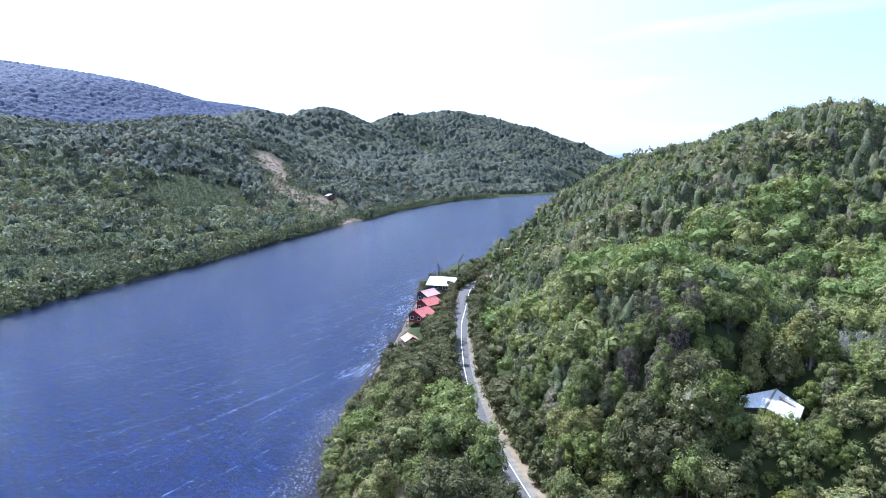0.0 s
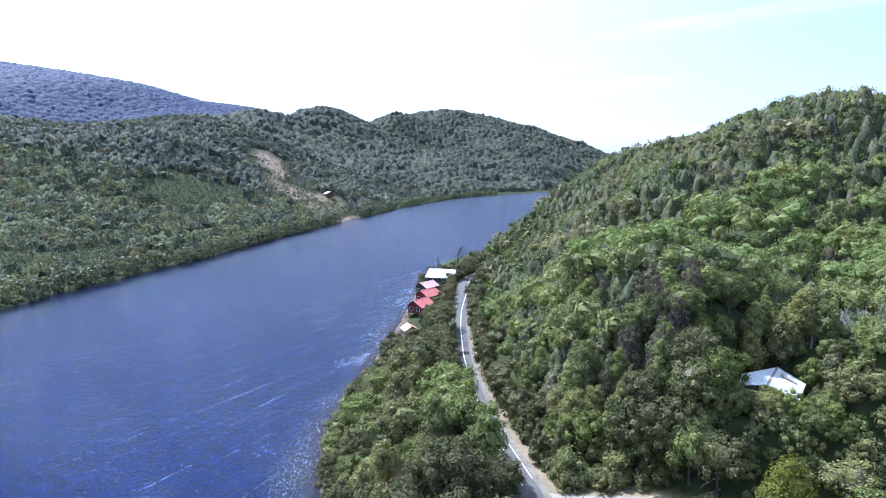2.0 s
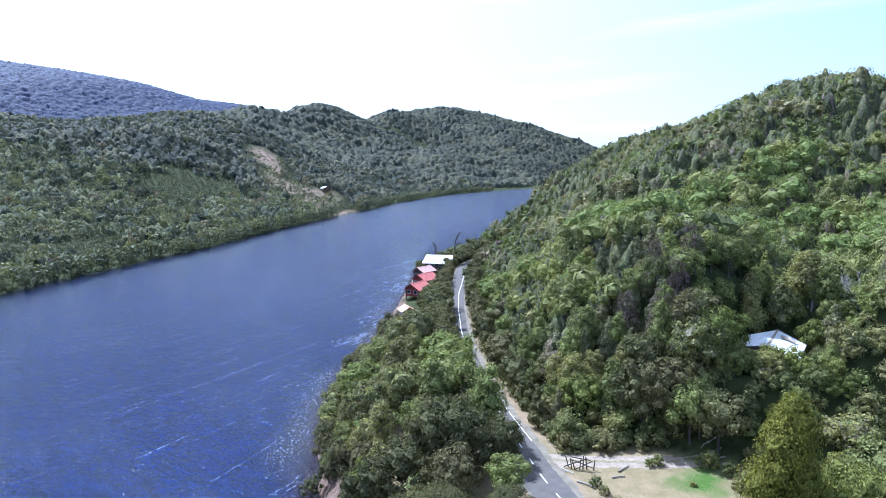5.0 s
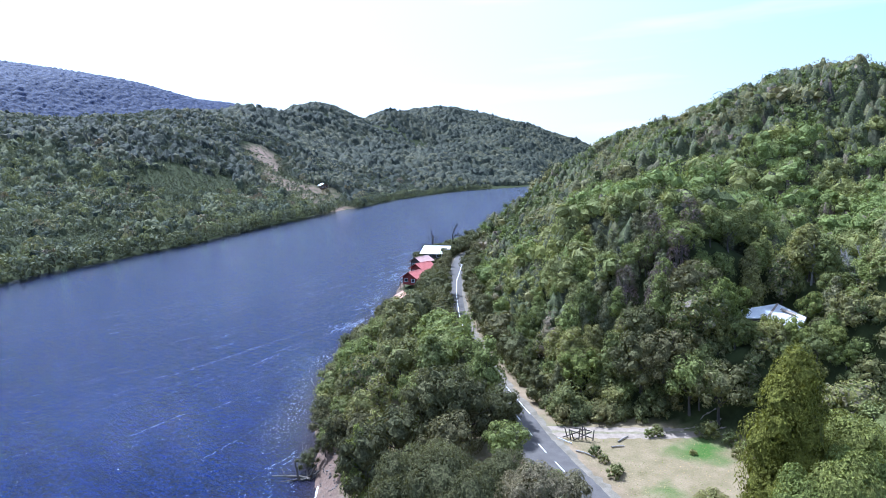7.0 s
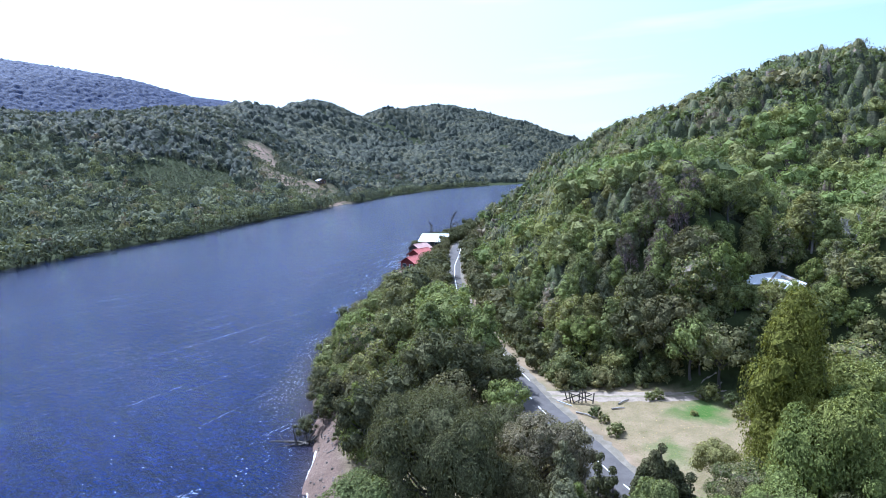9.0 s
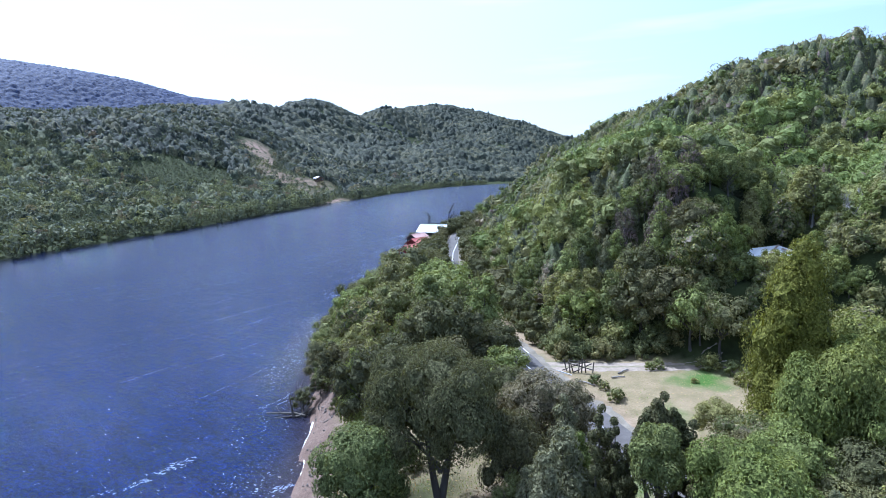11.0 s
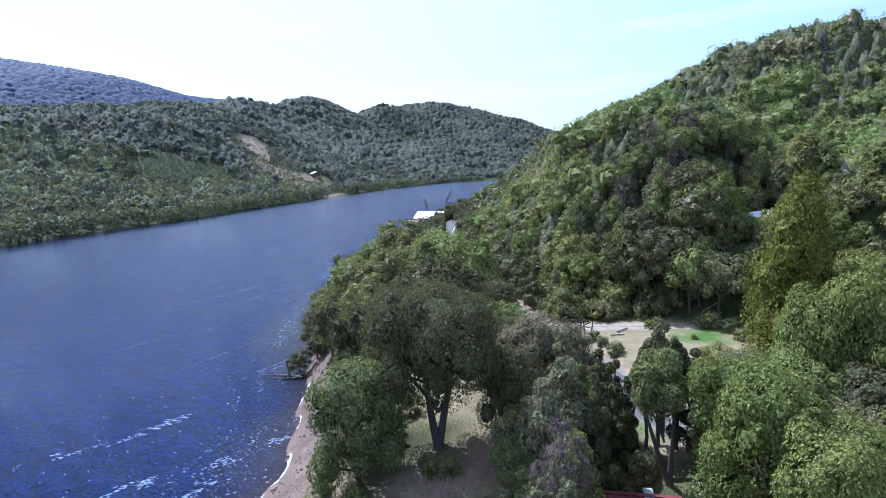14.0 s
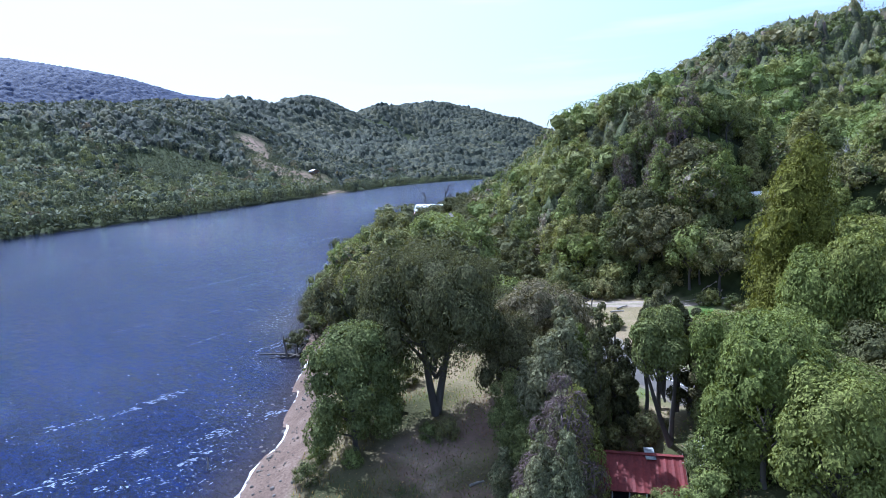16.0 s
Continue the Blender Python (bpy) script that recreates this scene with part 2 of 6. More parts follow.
GRAVEL = plain("pale_gravel", (0.21, 0.165, 0.125), (0.39, 0.32, 0.255), 1.2, 0.95, 0.6, dist=0.05)
WHITE_METAL = plain("white_sheet_roof", (0.62, 0.63, 0.66), (0.80, 0.81, 0.83), 0.8, 0.45, 0.1)
RED_METAL = plain("red_sheet_roof", (0.42, 0.10, 0.085), (0.60, 0.20, 0.17), 0.9, 0.55, 0.1)
RED_WALL = plain("red_painted_boards", (0.12, 0.025, 0.022), (0.22, 0.04, 0.035), 1.5, 0.75, 0.2)
BROWN_WALL = plain("brown_boards", (0.07, 0.045, 0.03), (0.16, 0.10, 0.07), 1.5, 0.8, 0.3)
DARK_WALL = plain("dark_boards", (0.035, 0.03, 0.027), (0.09, 0.075, 0.065), 1.5, 0.8, 0.3)
GREY_METAL = plain("dull_metal_sheet", (0.22, 0.23, 0.24), (0.42, 0.43, 0.45), 2.0, 0.5, 0.2)
THIN_FOAM = plain("thin_foam", (0.09, 0.12, 0.22), (0.27, 0.31, 0.41), 0.9, 0.5, 0.1)
FOAM = plain("shore_foam", (0.55, 0.55, 0.54), (0.85, 0.86, 0.87), 2.0, 0.8, 0.5)
GLASS = plain("window_glass", (0.015, 0.018, 0.02), (0.03, 0.035, 0.04), 1.0, 0.08, 0.02, 0.6)

# ---- landform ----
RIGHT_Y = [-600, 0, 41, 55, 70, 92, 107, 123, 156, 190, 225, 278, 310, 356, 573, 800, 1150, 1400, 1915, 2100, 5000]
RIGHT_X = [-16, -16, -15, -14, -16, -20, -20.8, -20.0, -18.4, -15.2, -12.4, -11, 0, 29, 87, 150, 250, 420, 800, 1300, 4000]
LEFT_Y = [-600, 100, 225, 255, 288, 325, 383, 477, 597, 637, 790, 1010, 1125, 1236, 1600, 1880, 1960, 2100, 5000]
LEFT_X = [-180, -172, -167, -163, -156, -147, -137, -124, -100, -90, -60, 15, 114, 237, 330, 420, 560, 900, 3000]
TOE_Y = [-600, 40, 62, 72, 80, 95, 120, 190, 230, 300, 356, 573, 1150, 1915, 5000]
TOE_X = [65, 54, 46, 36, 20, 13, 9.5, 9.5, 13, 18, 40, 98, 262, 615, 1520]
ROAD = [(40.0, -30), (32.0, 0), (24.5, 30), (18.1, 47), (16.2, 52), (14.0, 61), (11.6, 70), (10.0, 79), (7.6, 91), (5.6, 105), (4.2, 120),
        (3.4, 138), (3.3, 160), (3.9, 180), (5.3, 195), (8.0, 228), (12.0, 242), (20, 256), (34, 275), (52, 315)]
TRACK = [(11.5, 74.5), (15, 74.0), (19, 73.5), (23, 73.2), (30, 72.9), (36, 73.8)]
RIGHT_HILLS = [
    (130, 205, 45, 39.5),
    (110, 250, 40, 5.9),
    (100, 310, 45, 20.6),
    (60, 115, 28, 2.7),
    (85, 150, 30, 3.8),
    (45, 150, 28, -0.3),
    (110, 90, 40, 0.7),
    (60, 190, 30, 12.4),
    (75, 240, 30, 0.1),
    (250, 220, 90, 22.8),
    (250, 100, 90, 10.3),
    (150, 420, 60, 47.7),
    (60, 300, 30, 7.4),
    (20, 100, 14, 20.5),
    (22, 125, 16, 14.8),
    (35, 95, 18, -3.0),
    (190, 300, 50, 34.2),
    (150, 50, 45, 7.5),
    (50, 112, 16, 9.7),
    (34, 88, 12, 8.0),
    (20, 135, 12, 6.3),
    (50, 70, 13, 20.8),
    (80, 185, 18, 2.6),
    (110, 200, 16, -1.4),
    (150, 200, 18, -0.4),
    (75, 280, 22, -1.2),
]
BANK_HILLS = [
    (-450, 700, 100, 31.9),
    (-300, 900, 110, 0.8),
    (-420, 1100, 140, 87.0),
    (-800, 700, 200, 99.5),
    (-950, 1200, 300, 149.5),
    (-230, 560, 80, 7.4),
    (-350, 760, 90, 34.3),
    (-600, 100, 200, 32.9),
    (-180, 780, 80, 10.4),
    (-400, 880, 90, 28.3),
]
RIDGE_HILLS = [
    (-100, 1300, 120, 29.8),
    (50, 1500, 130, 59.9),
    (200, 1700, 140, 39.8),
    (-420, 1400, 130, 112.7),
    (-330, 1700, 150, 176.0),
    (-230, 2000, 170, 91.2),
    (-100, 2250, 170, 137.8),
    (50, 2450, 170, 90.2),
    (200, 2500, 170, 32.7),
    (340, 2500, 150, 59.6),
    (480, 2500, 150, 37.6),
    (620, 2500, 150, 33.9),
    (250, 2100, 150, 117.1),
    (-150, 2700, 250, 132.4),
    (200, 2900, 250, 142.9),
    (600, 2800, 200, 32.4),
    (-326, 2024, 62, 3.4),
    (-226, 2037, 62, 34.1),
    (-125, 2046, 62, 38.8),
    (-23, 2050, 62, 4.0),
]
LEFT_HILLS = BANK_HILLS + RIDGE_HILLS


def smooth(t):
    t = np.clip(t, 0, 1)
    return t * t * (3 - 2 * t)


def wobble(x, y, size, seed=0.0):
    """A cheap smooth field, about -1 to 1."""
    a, b = x / size + seed, y / size - seed
    return 0.4 * np.sin(1.7 * a + 1.3 * np.sin(0.9 * b)) + 0.35 * np.sin(2.3 * b + 1.1 * np.sin(1.4 * a)) + 0.25 * np.sin(3.1 * a - 2.7 * b)


def inland_right(x, y):
    return x - np.interp(y, RIGHT_Y, RIGHT_X) + 0.7 * wobble(x, y, 4.0)


def inland_left(x, y):
    return np.interp(y, LEFT_Y, LEFT_X) - x + 4.0 * wobble(x, y, 30.0)


def dome(x, y, cx, cy, size, high):
    return high * np.exp(-0.5 * ((x - cx) ** 2 + (y - cy) ** 2) / size**2)


def near_line(x, y, line):
    """Distance to a polyline."""
    best = np.full(np.broadcast(x, y).shape, 1e9)
    for (ax, ay), (bx, by) in zip(line, line[1:]):
        ux, uy = bx - ax, by - ay
        t = np.clip(((x - ax) * ux + (y - ay) * uy) / (ux * ux + uy * uy), 0, 1)
        best = np.minimum(best, np.hypot(x - ax - t * ux, y - ay - t * uy))
    return best


def height(x, y):
    x, y = np.asarray(x, float), np.asarray(y, float)
    dr, dl = inland_right(x, y), inland_left(x, y)
    up = smooth((x - np.interp(y, TOE_Y, TOE_X) + 2) / 32)
    low_shore = 6 + 13 * smooth((y - 148) / 14) * smooth((266 - y) / 12) + 3 * smooth((58 - y) / 8)
    shelf = 5.8 - 3.5 * smooth((50 - y) / 14) * smooth((17 - x) / 5)
    right = shelf * (1 - np.exp(-np.clip(dr, 0, None) / low_shore)) + up * sum(dome(x, y, *h) for h in RIGHT_HILLS)
    right = right + up * 1.2 * wobble(x, y, 11.0)
    left = 2 * (1 - np.exp(-np.clip(dl, 0, None) / 6)) + 0.03 * np.clip(dl, 0, 300) + smooth((dl - 2) / 70) * (
        sum(dome(x, y, *h) for h in LEFT_HILLS) + 4.0 * wobble(x, y, 45.0))
    bed = -np.clip(np.minimum(-dr, -dl) * 0.12, 0, 6) - 0.02
    z = np.where(dr > 0, right, np.where(dl > 0, left, bed))
    pad = smooth((12 - np.hypot((x - 46) * 0.9, y - 82)) / 6)
    z = z * (1 - pad) + 15.2 * pad
    flat = smooth((9 - 2.4 * (y < 46) - near_line(x, y, ROAD)) / (5 - 1.8 * (y < 46))) * (dr > 3)
    z = z * (1 - flat) + 5.75 * flat
    return z


def mesh_from(name, verts, quads, mats=(), attrs=None, smooth_shade=False):
    """A mesh of quads out of arrays."""
    verts, quads = np.asarray(verts, np.float32), np.asarray(quads, np.int32)
    me = bpy.data.meshes.new(name)
    me.vertices.add(len(verts))
    me.vertices.foreach_set("co", verts.ravel())
    me.loops.add(quads.size)
    me.loops.foreach_set("vertex_index", quads.ravel())
    me.polygons.add(len(quads))
    me.polygons.foreach_set("loop_start", np.arange(0, quads.size, 4, dtype=np.int32))
    me.polygons.foreach_set("loop_total", np.full(len(quads), 4, np.int32))
    me.polygons.foreach_set("use_smooth", np.full(len(quads), smooth_shade))
    for m in mats:
        me.materials.append(m)
    for key, (domain, values) in (attrs or {}).items():
        me.attributes.new(key, "FLOAT", domain).data.foreach_set("value", np.asarray(values, np.float32))
    me.update(calc_edges=True)
    return me


def spread(lo, hi, step, grow, far_lo, far_hi):
    """Even steps from lo to hi, growing steps beyond."""
    mid = list(np.arange(lo, hi + 0.01, step))
    up, s = [mid[-1]], step
    while up[-1] < far_hi:
        s *= grow
        up.append(up[-1] + s)
    down, s = [mid[0]], step
    while down[-1] > far_lo:
        s *= grow
        down.append(down[-1] - s)
    return np.array(down[:0:-1] + mid + up[1:])


def slide_width(y):
    return np.interp(y, [590, 640, 745, 815, 870, 950, 1000], [24, 26, 22, 13, 17, 24, 18])


def build_ground():
    xs, ys = spread(-32, 60, 1.0, 1.065, -4800, 4800), spread(12, 112, 1.0, 1.045, -900, 4900)
    X, Y = np.meshgrid(xs, ys)
    Z = height(X, Y)
    n, k = len(xs), len(ys)
    i = np.arange(n * k).reshape(k, n)
    quads = np.stack([i[:-1, :-1], i[:-1, 1:], i[1:, 1:], i[1:, :-1]], -1).reshape(-1, 4)
    dr, dl = inland_right(X, Y), inland_left(X, Y)
    toe = X - np.interp(Y, TOE_Y, TOE_X)
    sand = np.clip(1 - (dr - 3.2 + 2.9 * smooth((Y - 82) / 20) - 1.4 * (Y < 52) - 1.2 * wobble(X, Y, 5)) / 1.5, 0, 1) * (Y < 400) * (X > -60)
    meadow = np.clip((dr - 3) / 2, 0, 1) * np.clip(-toe / 3 + 0.3, 0, 1)
    meadow = np.maximum(meadow, np.clip((dl - 60) / 60, 0, 1) * np.clip((600 - Y) / 60, 0, 1) * 0.55) * np.clip((160 - Y) / 20 + 0.35 + (X < -60), 0, 1)
    soil = np.clip(1.3 - near_line(X, Y, SLIDE) / (slide_width(Y) * (1 + 0.4 * wobble(X, Y, 16))), 0, 1)
    soil = np.clip(soil * (0.75 + 0.9 * wobble(X, Y, 8, 5.0) + 0.5 * wobble(X, Y, 3.4, 2.0) + 0.5 * (Y > 860)), 0, 1)
    # meadow fades to dark floor here: undergrowth, litter and painted tree shade
    meadow = meadow * (1 - 0.9 * np.clip((41 - Y) / 3, 0, 1) * np.clip((X + 7) / 3, 0, 1) * (X < 30))
    meadow = meadow * (1 - 0.85 * np.clip((11 - X) / 3, 0, 1) * (Y < 58) * np.clip(0.5 + wobble(X, Y, 4, 6.0), 0, 1))
    soil = np.maximum(soil, np.clip(1.4 - np.hypot(X + 136, (Y - 716) * 0.7) / 19, 0, 1) * np.clip(0.6 + wobble(X, Y, 6, 1.0), 0, 1))
    litter = np.clip((X + 5.5) / 2, 0, 1) * np.clip((9 - X) / 2, 0, 1) * np.clip((Y - 30) / 4, 0, 1) * np.clip((46.5 - Y + 0.5 * X) / 3, 0, 1)
    soil = np.maximum(soil, litter * np.clip(0.75 + 0.6 * wobble(X, Y, 2.6, 2.0), 0, 1))
    soil = np.maximum(soil, np.clip(1.6 - near_line(X, Y, ROAD) / 3.2, 0, 1) * 0.6)
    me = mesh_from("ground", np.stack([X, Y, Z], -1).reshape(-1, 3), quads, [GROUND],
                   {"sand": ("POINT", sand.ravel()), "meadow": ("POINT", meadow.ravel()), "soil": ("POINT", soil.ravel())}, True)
    return tagged(new("ground", me), "forest floor, dry meadow and gravel shore", "ground", kind="structure")


SLIDE = [(-290, 1000), (-262, 935), (-215, 800), (-186, 738), (-162, 695), (-117, 620), (-98, 594)]
build_ground()


def build_water():
    xs, ys = spread(-40, 0, 1.6, 1.10, -4900, 4900), spread(20, 130, 2.0, 1.06, -1000, 4950)
    X, Y = np.meshgrid(xs, ys)
    n, k = len(xs), len(ys)
    i = np.arange(n * k).reshape(k, n)
    off, far_off = -inland_right(X, Y), -inland_left(X, Y)
    shallow = np.clip(1.15 - off / (4.6 + 3.4 * smooth((Y - 78) / 10) * smooth((135 - Y) / 20) + 2 * wobble(X, Y, 9)), 0, 1) * (Y < 330)
    surf = np.clip(1 - np.abs(off - 5) / 5, 0, 1) * np.clip((Y - 30) / 10, 0, 1) * (1 + 0.4 * smooth((Y - 110) / 40)) * (Y < 300) * np.clip(0.6 + wobble(X, Y, 12, 4), 0, 1)
    # band off the far shore: calmer waves and the painted tree reflection
    lee_reflection = np.clip(1 - far_off / (36 + 20 * wobble(X, Y, 40)), 0, 1)
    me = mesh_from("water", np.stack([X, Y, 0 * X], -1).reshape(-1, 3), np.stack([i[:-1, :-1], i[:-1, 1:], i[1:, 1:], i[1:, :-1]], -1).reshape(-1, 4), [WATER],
                   {"shallow": ("POINT", shallow.ravel()), "surf": ("POINT", surf.ravel()), "lee_reflection": ("POINT", lee_reflection.ravel())})
    tagged(new("water", me), "deep blue lake ruffled by wind with pale foam streaks", "lake", kind="structure")


build_water()


# ---- plants ----
def box_ball(cuts):
    """Quads of a ball made from a cut cube."""
    vs, fs = [], []
    g = np.linspace(-1, 1, cuts + 1)
    for axis in range(3):
        for side in (-1, 1):
            base = len(vs)
            for a in g:
                for b in g:
                    p = [0, 0, 0]
                    p[axis], p[(axis + 1) % 3], p[(axis + 2) % 3] = side, a, b * side
                    vs.append(p)
            for r in range(cuts):
                for c in range(cuts):
                    q = base + r * (cuts + 1) + c
                    fs.append((q, q + cuts + 1, q + cuts + 2, q + 1))
    vs = np.array(vs, float)
    return vs / np.linalg.norm(vs, axis=1)[:, None], np.array(fs)


def crown_arrays(rng, lobes, sprays, size, core_cuts=2, core=0.66, cores=99, inner=0.0, slim=(0.35, 0.6)):
    """Leaf sprays on the outside of several lobes, a share of larger ones deeper in, and dense inner masses for far trees."""
    c, r = np.array([l[0] for l in lobes]), np.array([l[1] for l in lobes])
    deep = int(sprays * inner)
    total = sprays * 2 + deep
    pick = rng.choice(len(r), total, p=r**2 / np.sum(r**2))
    d = rng.normal(size=(total, 3))
    d[:, 2] += 0.25
    d /= np.linalg.norm(d, axis=1)[:, None]
    far_out = rng.uniform(0.82, 1.04, total)
    far_out[sprays * 2:] = rng.uniform(0.45, 0.8, deep)
    p = c[pick] + d * (r[pick] * far_out)[:, None]
    gap = np.linalg.norm(p[:, None] - c[None], axis=2) / r[None]
    gap[np.arange(total), pick] = 9
    keep = np.argsort(-gap[:sprays * 2].min(axis=1) + rng.uniform(0, 0.25, sprays * 2))[:sprays]
    keep = np.concatenate([keep, np.arange(sprays * 2, total)])
    p, d, own = p[keep], d[keep], r[pick][keep]
    nrm = d + rng.normal(size=d.shape) * 0.38 + np.array([0, 0, 0.25])
    nrm /= np.linalg.norm(nrm, axis=1)[:, None]
    u = np.cross(nrm, rng.normal(size=d.shape))
    u /= np.linalg.norm(u, axis=1)[:, None]
    u = 0.75 * u + np.array([0, 0, 1.0]) - nrm * nrm[:, 2:]
    u /= np.linalg.norm(u, axis=1)[:, None]
    v = np.cross(nrm, u)
    a = (size * rng.uniform(0.6, 1.4, len(p)))[:, None]
    b = a * rng.uniform(*slim, len(p))[:, None]
    if deep:
        a[sprays:] = (own[sprays:] * rng.uniform(0.22, 0.4, deep))[:, None]
        b[sprays:] = a[sprays:] * 0.8
    sag = np.array([0, 0, -0.22]) * a
    V = np.stack([p + u * a + sag, p + v * b, p - u * a + sag, p - v * b], 1).reshape(-1, 3)
    F = np.arange(len(V)).reshape(-1, 4)
    bv, bf = box_ball(core_cuts)
    for cc, rr in sorted(lobes, key=lambda l: -l[1])[:cores]:
        turn = np.linalg.qr(rng.normal(size=(3, 3)))[0]
        w = (bv * rr * core * rng.uniform(0.72, 1.15, (len(bv), 1))) @ turn + np.array(cc)
        F = np.concatenate([F, bf + len(V)])
        V = np.concatenate([V, w])
    return V, F


def round_lobes(rng, n, wide=0.36, low=0.32, knob=(0.36, 0.52)):
    """A rounded crown of height 1."""
    out = [(np.array([0, 0, 0.62]), wide * 0.78)]
    for k in range(n):
        a = 2.399 * k + rng.uniform(-0.4, 0.4)
        h = low + 0.12 + (0.92 - low - 0.2) * (k + 0.5) / n
        s = math.sin(math.pi * min(max((h - low + 0.12) / (1.12 - low), 0), 1)) ** 0.7
        rad = wide * s * rng.uniform(0.45, 0.86) * (0.44 / (sum(knob) / 2)) ** 0.25
        out.append((np.array([rad * math.cos(a), rad * math.sin(a), h]), wide * rng.uniform(*knob)))
    return out


def cone_lobes(rng, n, wide=0.22, low=0.08, taper=0.75):
    """A pointed, ragged crown."""
    out = []
    for k in range(n):
        h = low + 0.1 + (0.84 - low) * k / n
        w = wide * (1.05 - (h - low) / (1 - low)) ** taper
        a, off = 2.399 * k + rng.uniform(-0.5, 0.5), w * rng.uniform(0.2, 0.75)
        out.append((np.array([off * math.cos(a), off * math.sin(a), h + rng.uniform(-0.03, 0.03)]), max(w * rng.uniform(0.5, 0.9), 0.04)))
    return out


def sapling_lobes(rng, n, wide=0.2):
    """Upright narrow crown of young trees."""
    out = []
    for k in range(n):
        h = 0.3 + 0.62 * k / (n - 1)
        w = wide * (1.0 - 0.55 * abs(h - 0.5) / 0.5)
        a = 2.399 * k
        out.append((np.array([0.5 * w * math.cos(a), 0.5 * w * math.sin(a), h]), w * rng.uniform(0.55, 0.8)))
    return out


def forest(name, places, kinds, mat, label, seed, surface=None):
    """A wood as one mesh. places: rows of x, y, height, kind, tint."""
    rng = np.random.default_rng(seed)
    VV, FF, TT, base = [], [], [], 0
    ground_z = (surface or height)(places[:, 0], places[:, 1])
    for (x, y, h, k, t), z in zip(places, ground_z):
        V, F = kinds[int(k)][rng.integers(len(kinds[int(k)]))]
        a = rng.uniform(0, 6.283)
        ca, sa, w = math.cos(a), math.sin(a), h * rng.uniform(0.85, 1.2)
        P = np.empty_like(V)
        P[:, 0] = x + w * (ca * V[:, 0] - sa * V[:, 1])
        P[:, 1] = y + w * (sa * V[:, 0] + ca * V[:, 1])
        P[:, 2] = z - 0.2 + h * V[:, 2]
        VV.append(P)
        FF.append(F + base)
        TT.append(np.full(len(F), t))
        base += len(V)
    me = mesh_from(name, np.concatenate(VV), np.concatenate(FF), [mat], {"tint": ("FACE", np.concatenate(TT))})
    return tagged(new(name, me), label, "trees", kind="stuff")


def scatter(seed, x0, x1, y0, y1, step, ok):
    rng = np.random.default_rng(seed)
    X, Y = np.meshgrid(np.arange(x0, x1, step), np.arange(y0, y1, step))
    X = X.ravel() + rng.uniform(-0.42, 0.42, X.size) * step
    Y = Y.ravel() + rng.uniform(-0.42, 0.42, Y.size) * step
    keep = ok(X, Y)
    return X[keep], Y[keep], rng


def canopy(name, x0, x1, y0, y1, step, tall, crown, ok, mat, label, seed, surface=None, habit=None, sink=0.0):
    """The leaf roof of a wood as one relief sheet: a dome for each crown. Gives rows of x, y, height, size, tint."""
    rng = np.random.default_rng(seed)
    X, Y = np.meshgrid(np.arange(x0, x1, step), np.arange(y0, y1, step))
    X = X + rng.uniform(-0.35, 0.35, X.shape) * step
    Y = Y + rng.uniform(-0.35, 0.35, Y.shape) * step
    nx, ny = int((x1 - x0) / crown) + 3, int((y1 - y0) / crown) + 3
    I, J = np.meshgrid(np.arange(nx), np.arange(ny))
    cx, cy = x0 + (I + rng.uniform(0, 1, I.shape)) * crown, y0 + (J + rng.uniform(0, 1, I.shape)) * crown
    tint, size, top = rng.uniform(0.04, 0.96, I.shape), rng.uniform(0.8, 1.2, I.shape), rng.uniform(0.42, 1.1, I.shape)
    if habit:
        tint, size, top = habit(cx, cy, rng, tint, size, top)
    ci, cj = ((X - x0) / crown).astype(int), ((Y - y0) / crown).astype(int)
    best, own = np.full(X.shape, 9.0), np.zeros(X.shape, int)
    for di in (-1, 0, 1):
        for dj in (-1, 0, 1):
            i, j = np.clip(ci + di, 0, nx - 1), np.clip(cj + dj, 0, ny - 1)
            d = np.hypot(X - cx[j, i], Y - cy[j, i]) / (crown * size[j, i])
            own = np.where(d < best, j * nx + i, own)
            best = np.minimum(best, d)
    good = ok(X, Y)
    inner = good.copy()
    for axis in (0, 1):
        for step_by in (-2, -1, 1, 2):
            inner &= np.roll(good, step_by, axis)
    inner[:2], inner[-2:], inner[:, :2], inner[:, -2:] = False, False, False, False
    crowns = top.ravel()[own] * np.sqrt(np.clip(1 - (best / 0.68) ** 2, 0, 1)) ** 1.2
    Z = (surface or height)(X, Y) - sink + tall * np.where(inner, crowns + rng.uniform(-0.2, 0.2, X.shape), -1.2)
    k, n = X.shape
    q = np.arange(n * k).reshape(k, n)
    F = np.stack([q[:-1, :-1], q[:-1, 1:], q[1:, 1:], q[1:, :-1]], -1)
    good = good[:-1, :-1] & good[1:, 1:] & good[:-1, 1:] & good[1:, :-1]
    T = np.clip(tint.ravel()[own][:-1, :-1] + rng.uniform(-0.06, 0.06, (k - 1, n - 1)), 0, 0.99)[good]
    tagged(new(name, mesh_from(name, np.stack([X, Y, Z], -1).reshape(-1, 3), F[good], [mat], {"tint": ("FACE", T)}, True)), label, "trees", kind="stuff")
    return np.stack([a[ok(cx, cy)] for a in (cx, cy, tall * top, size, tint)], 1)


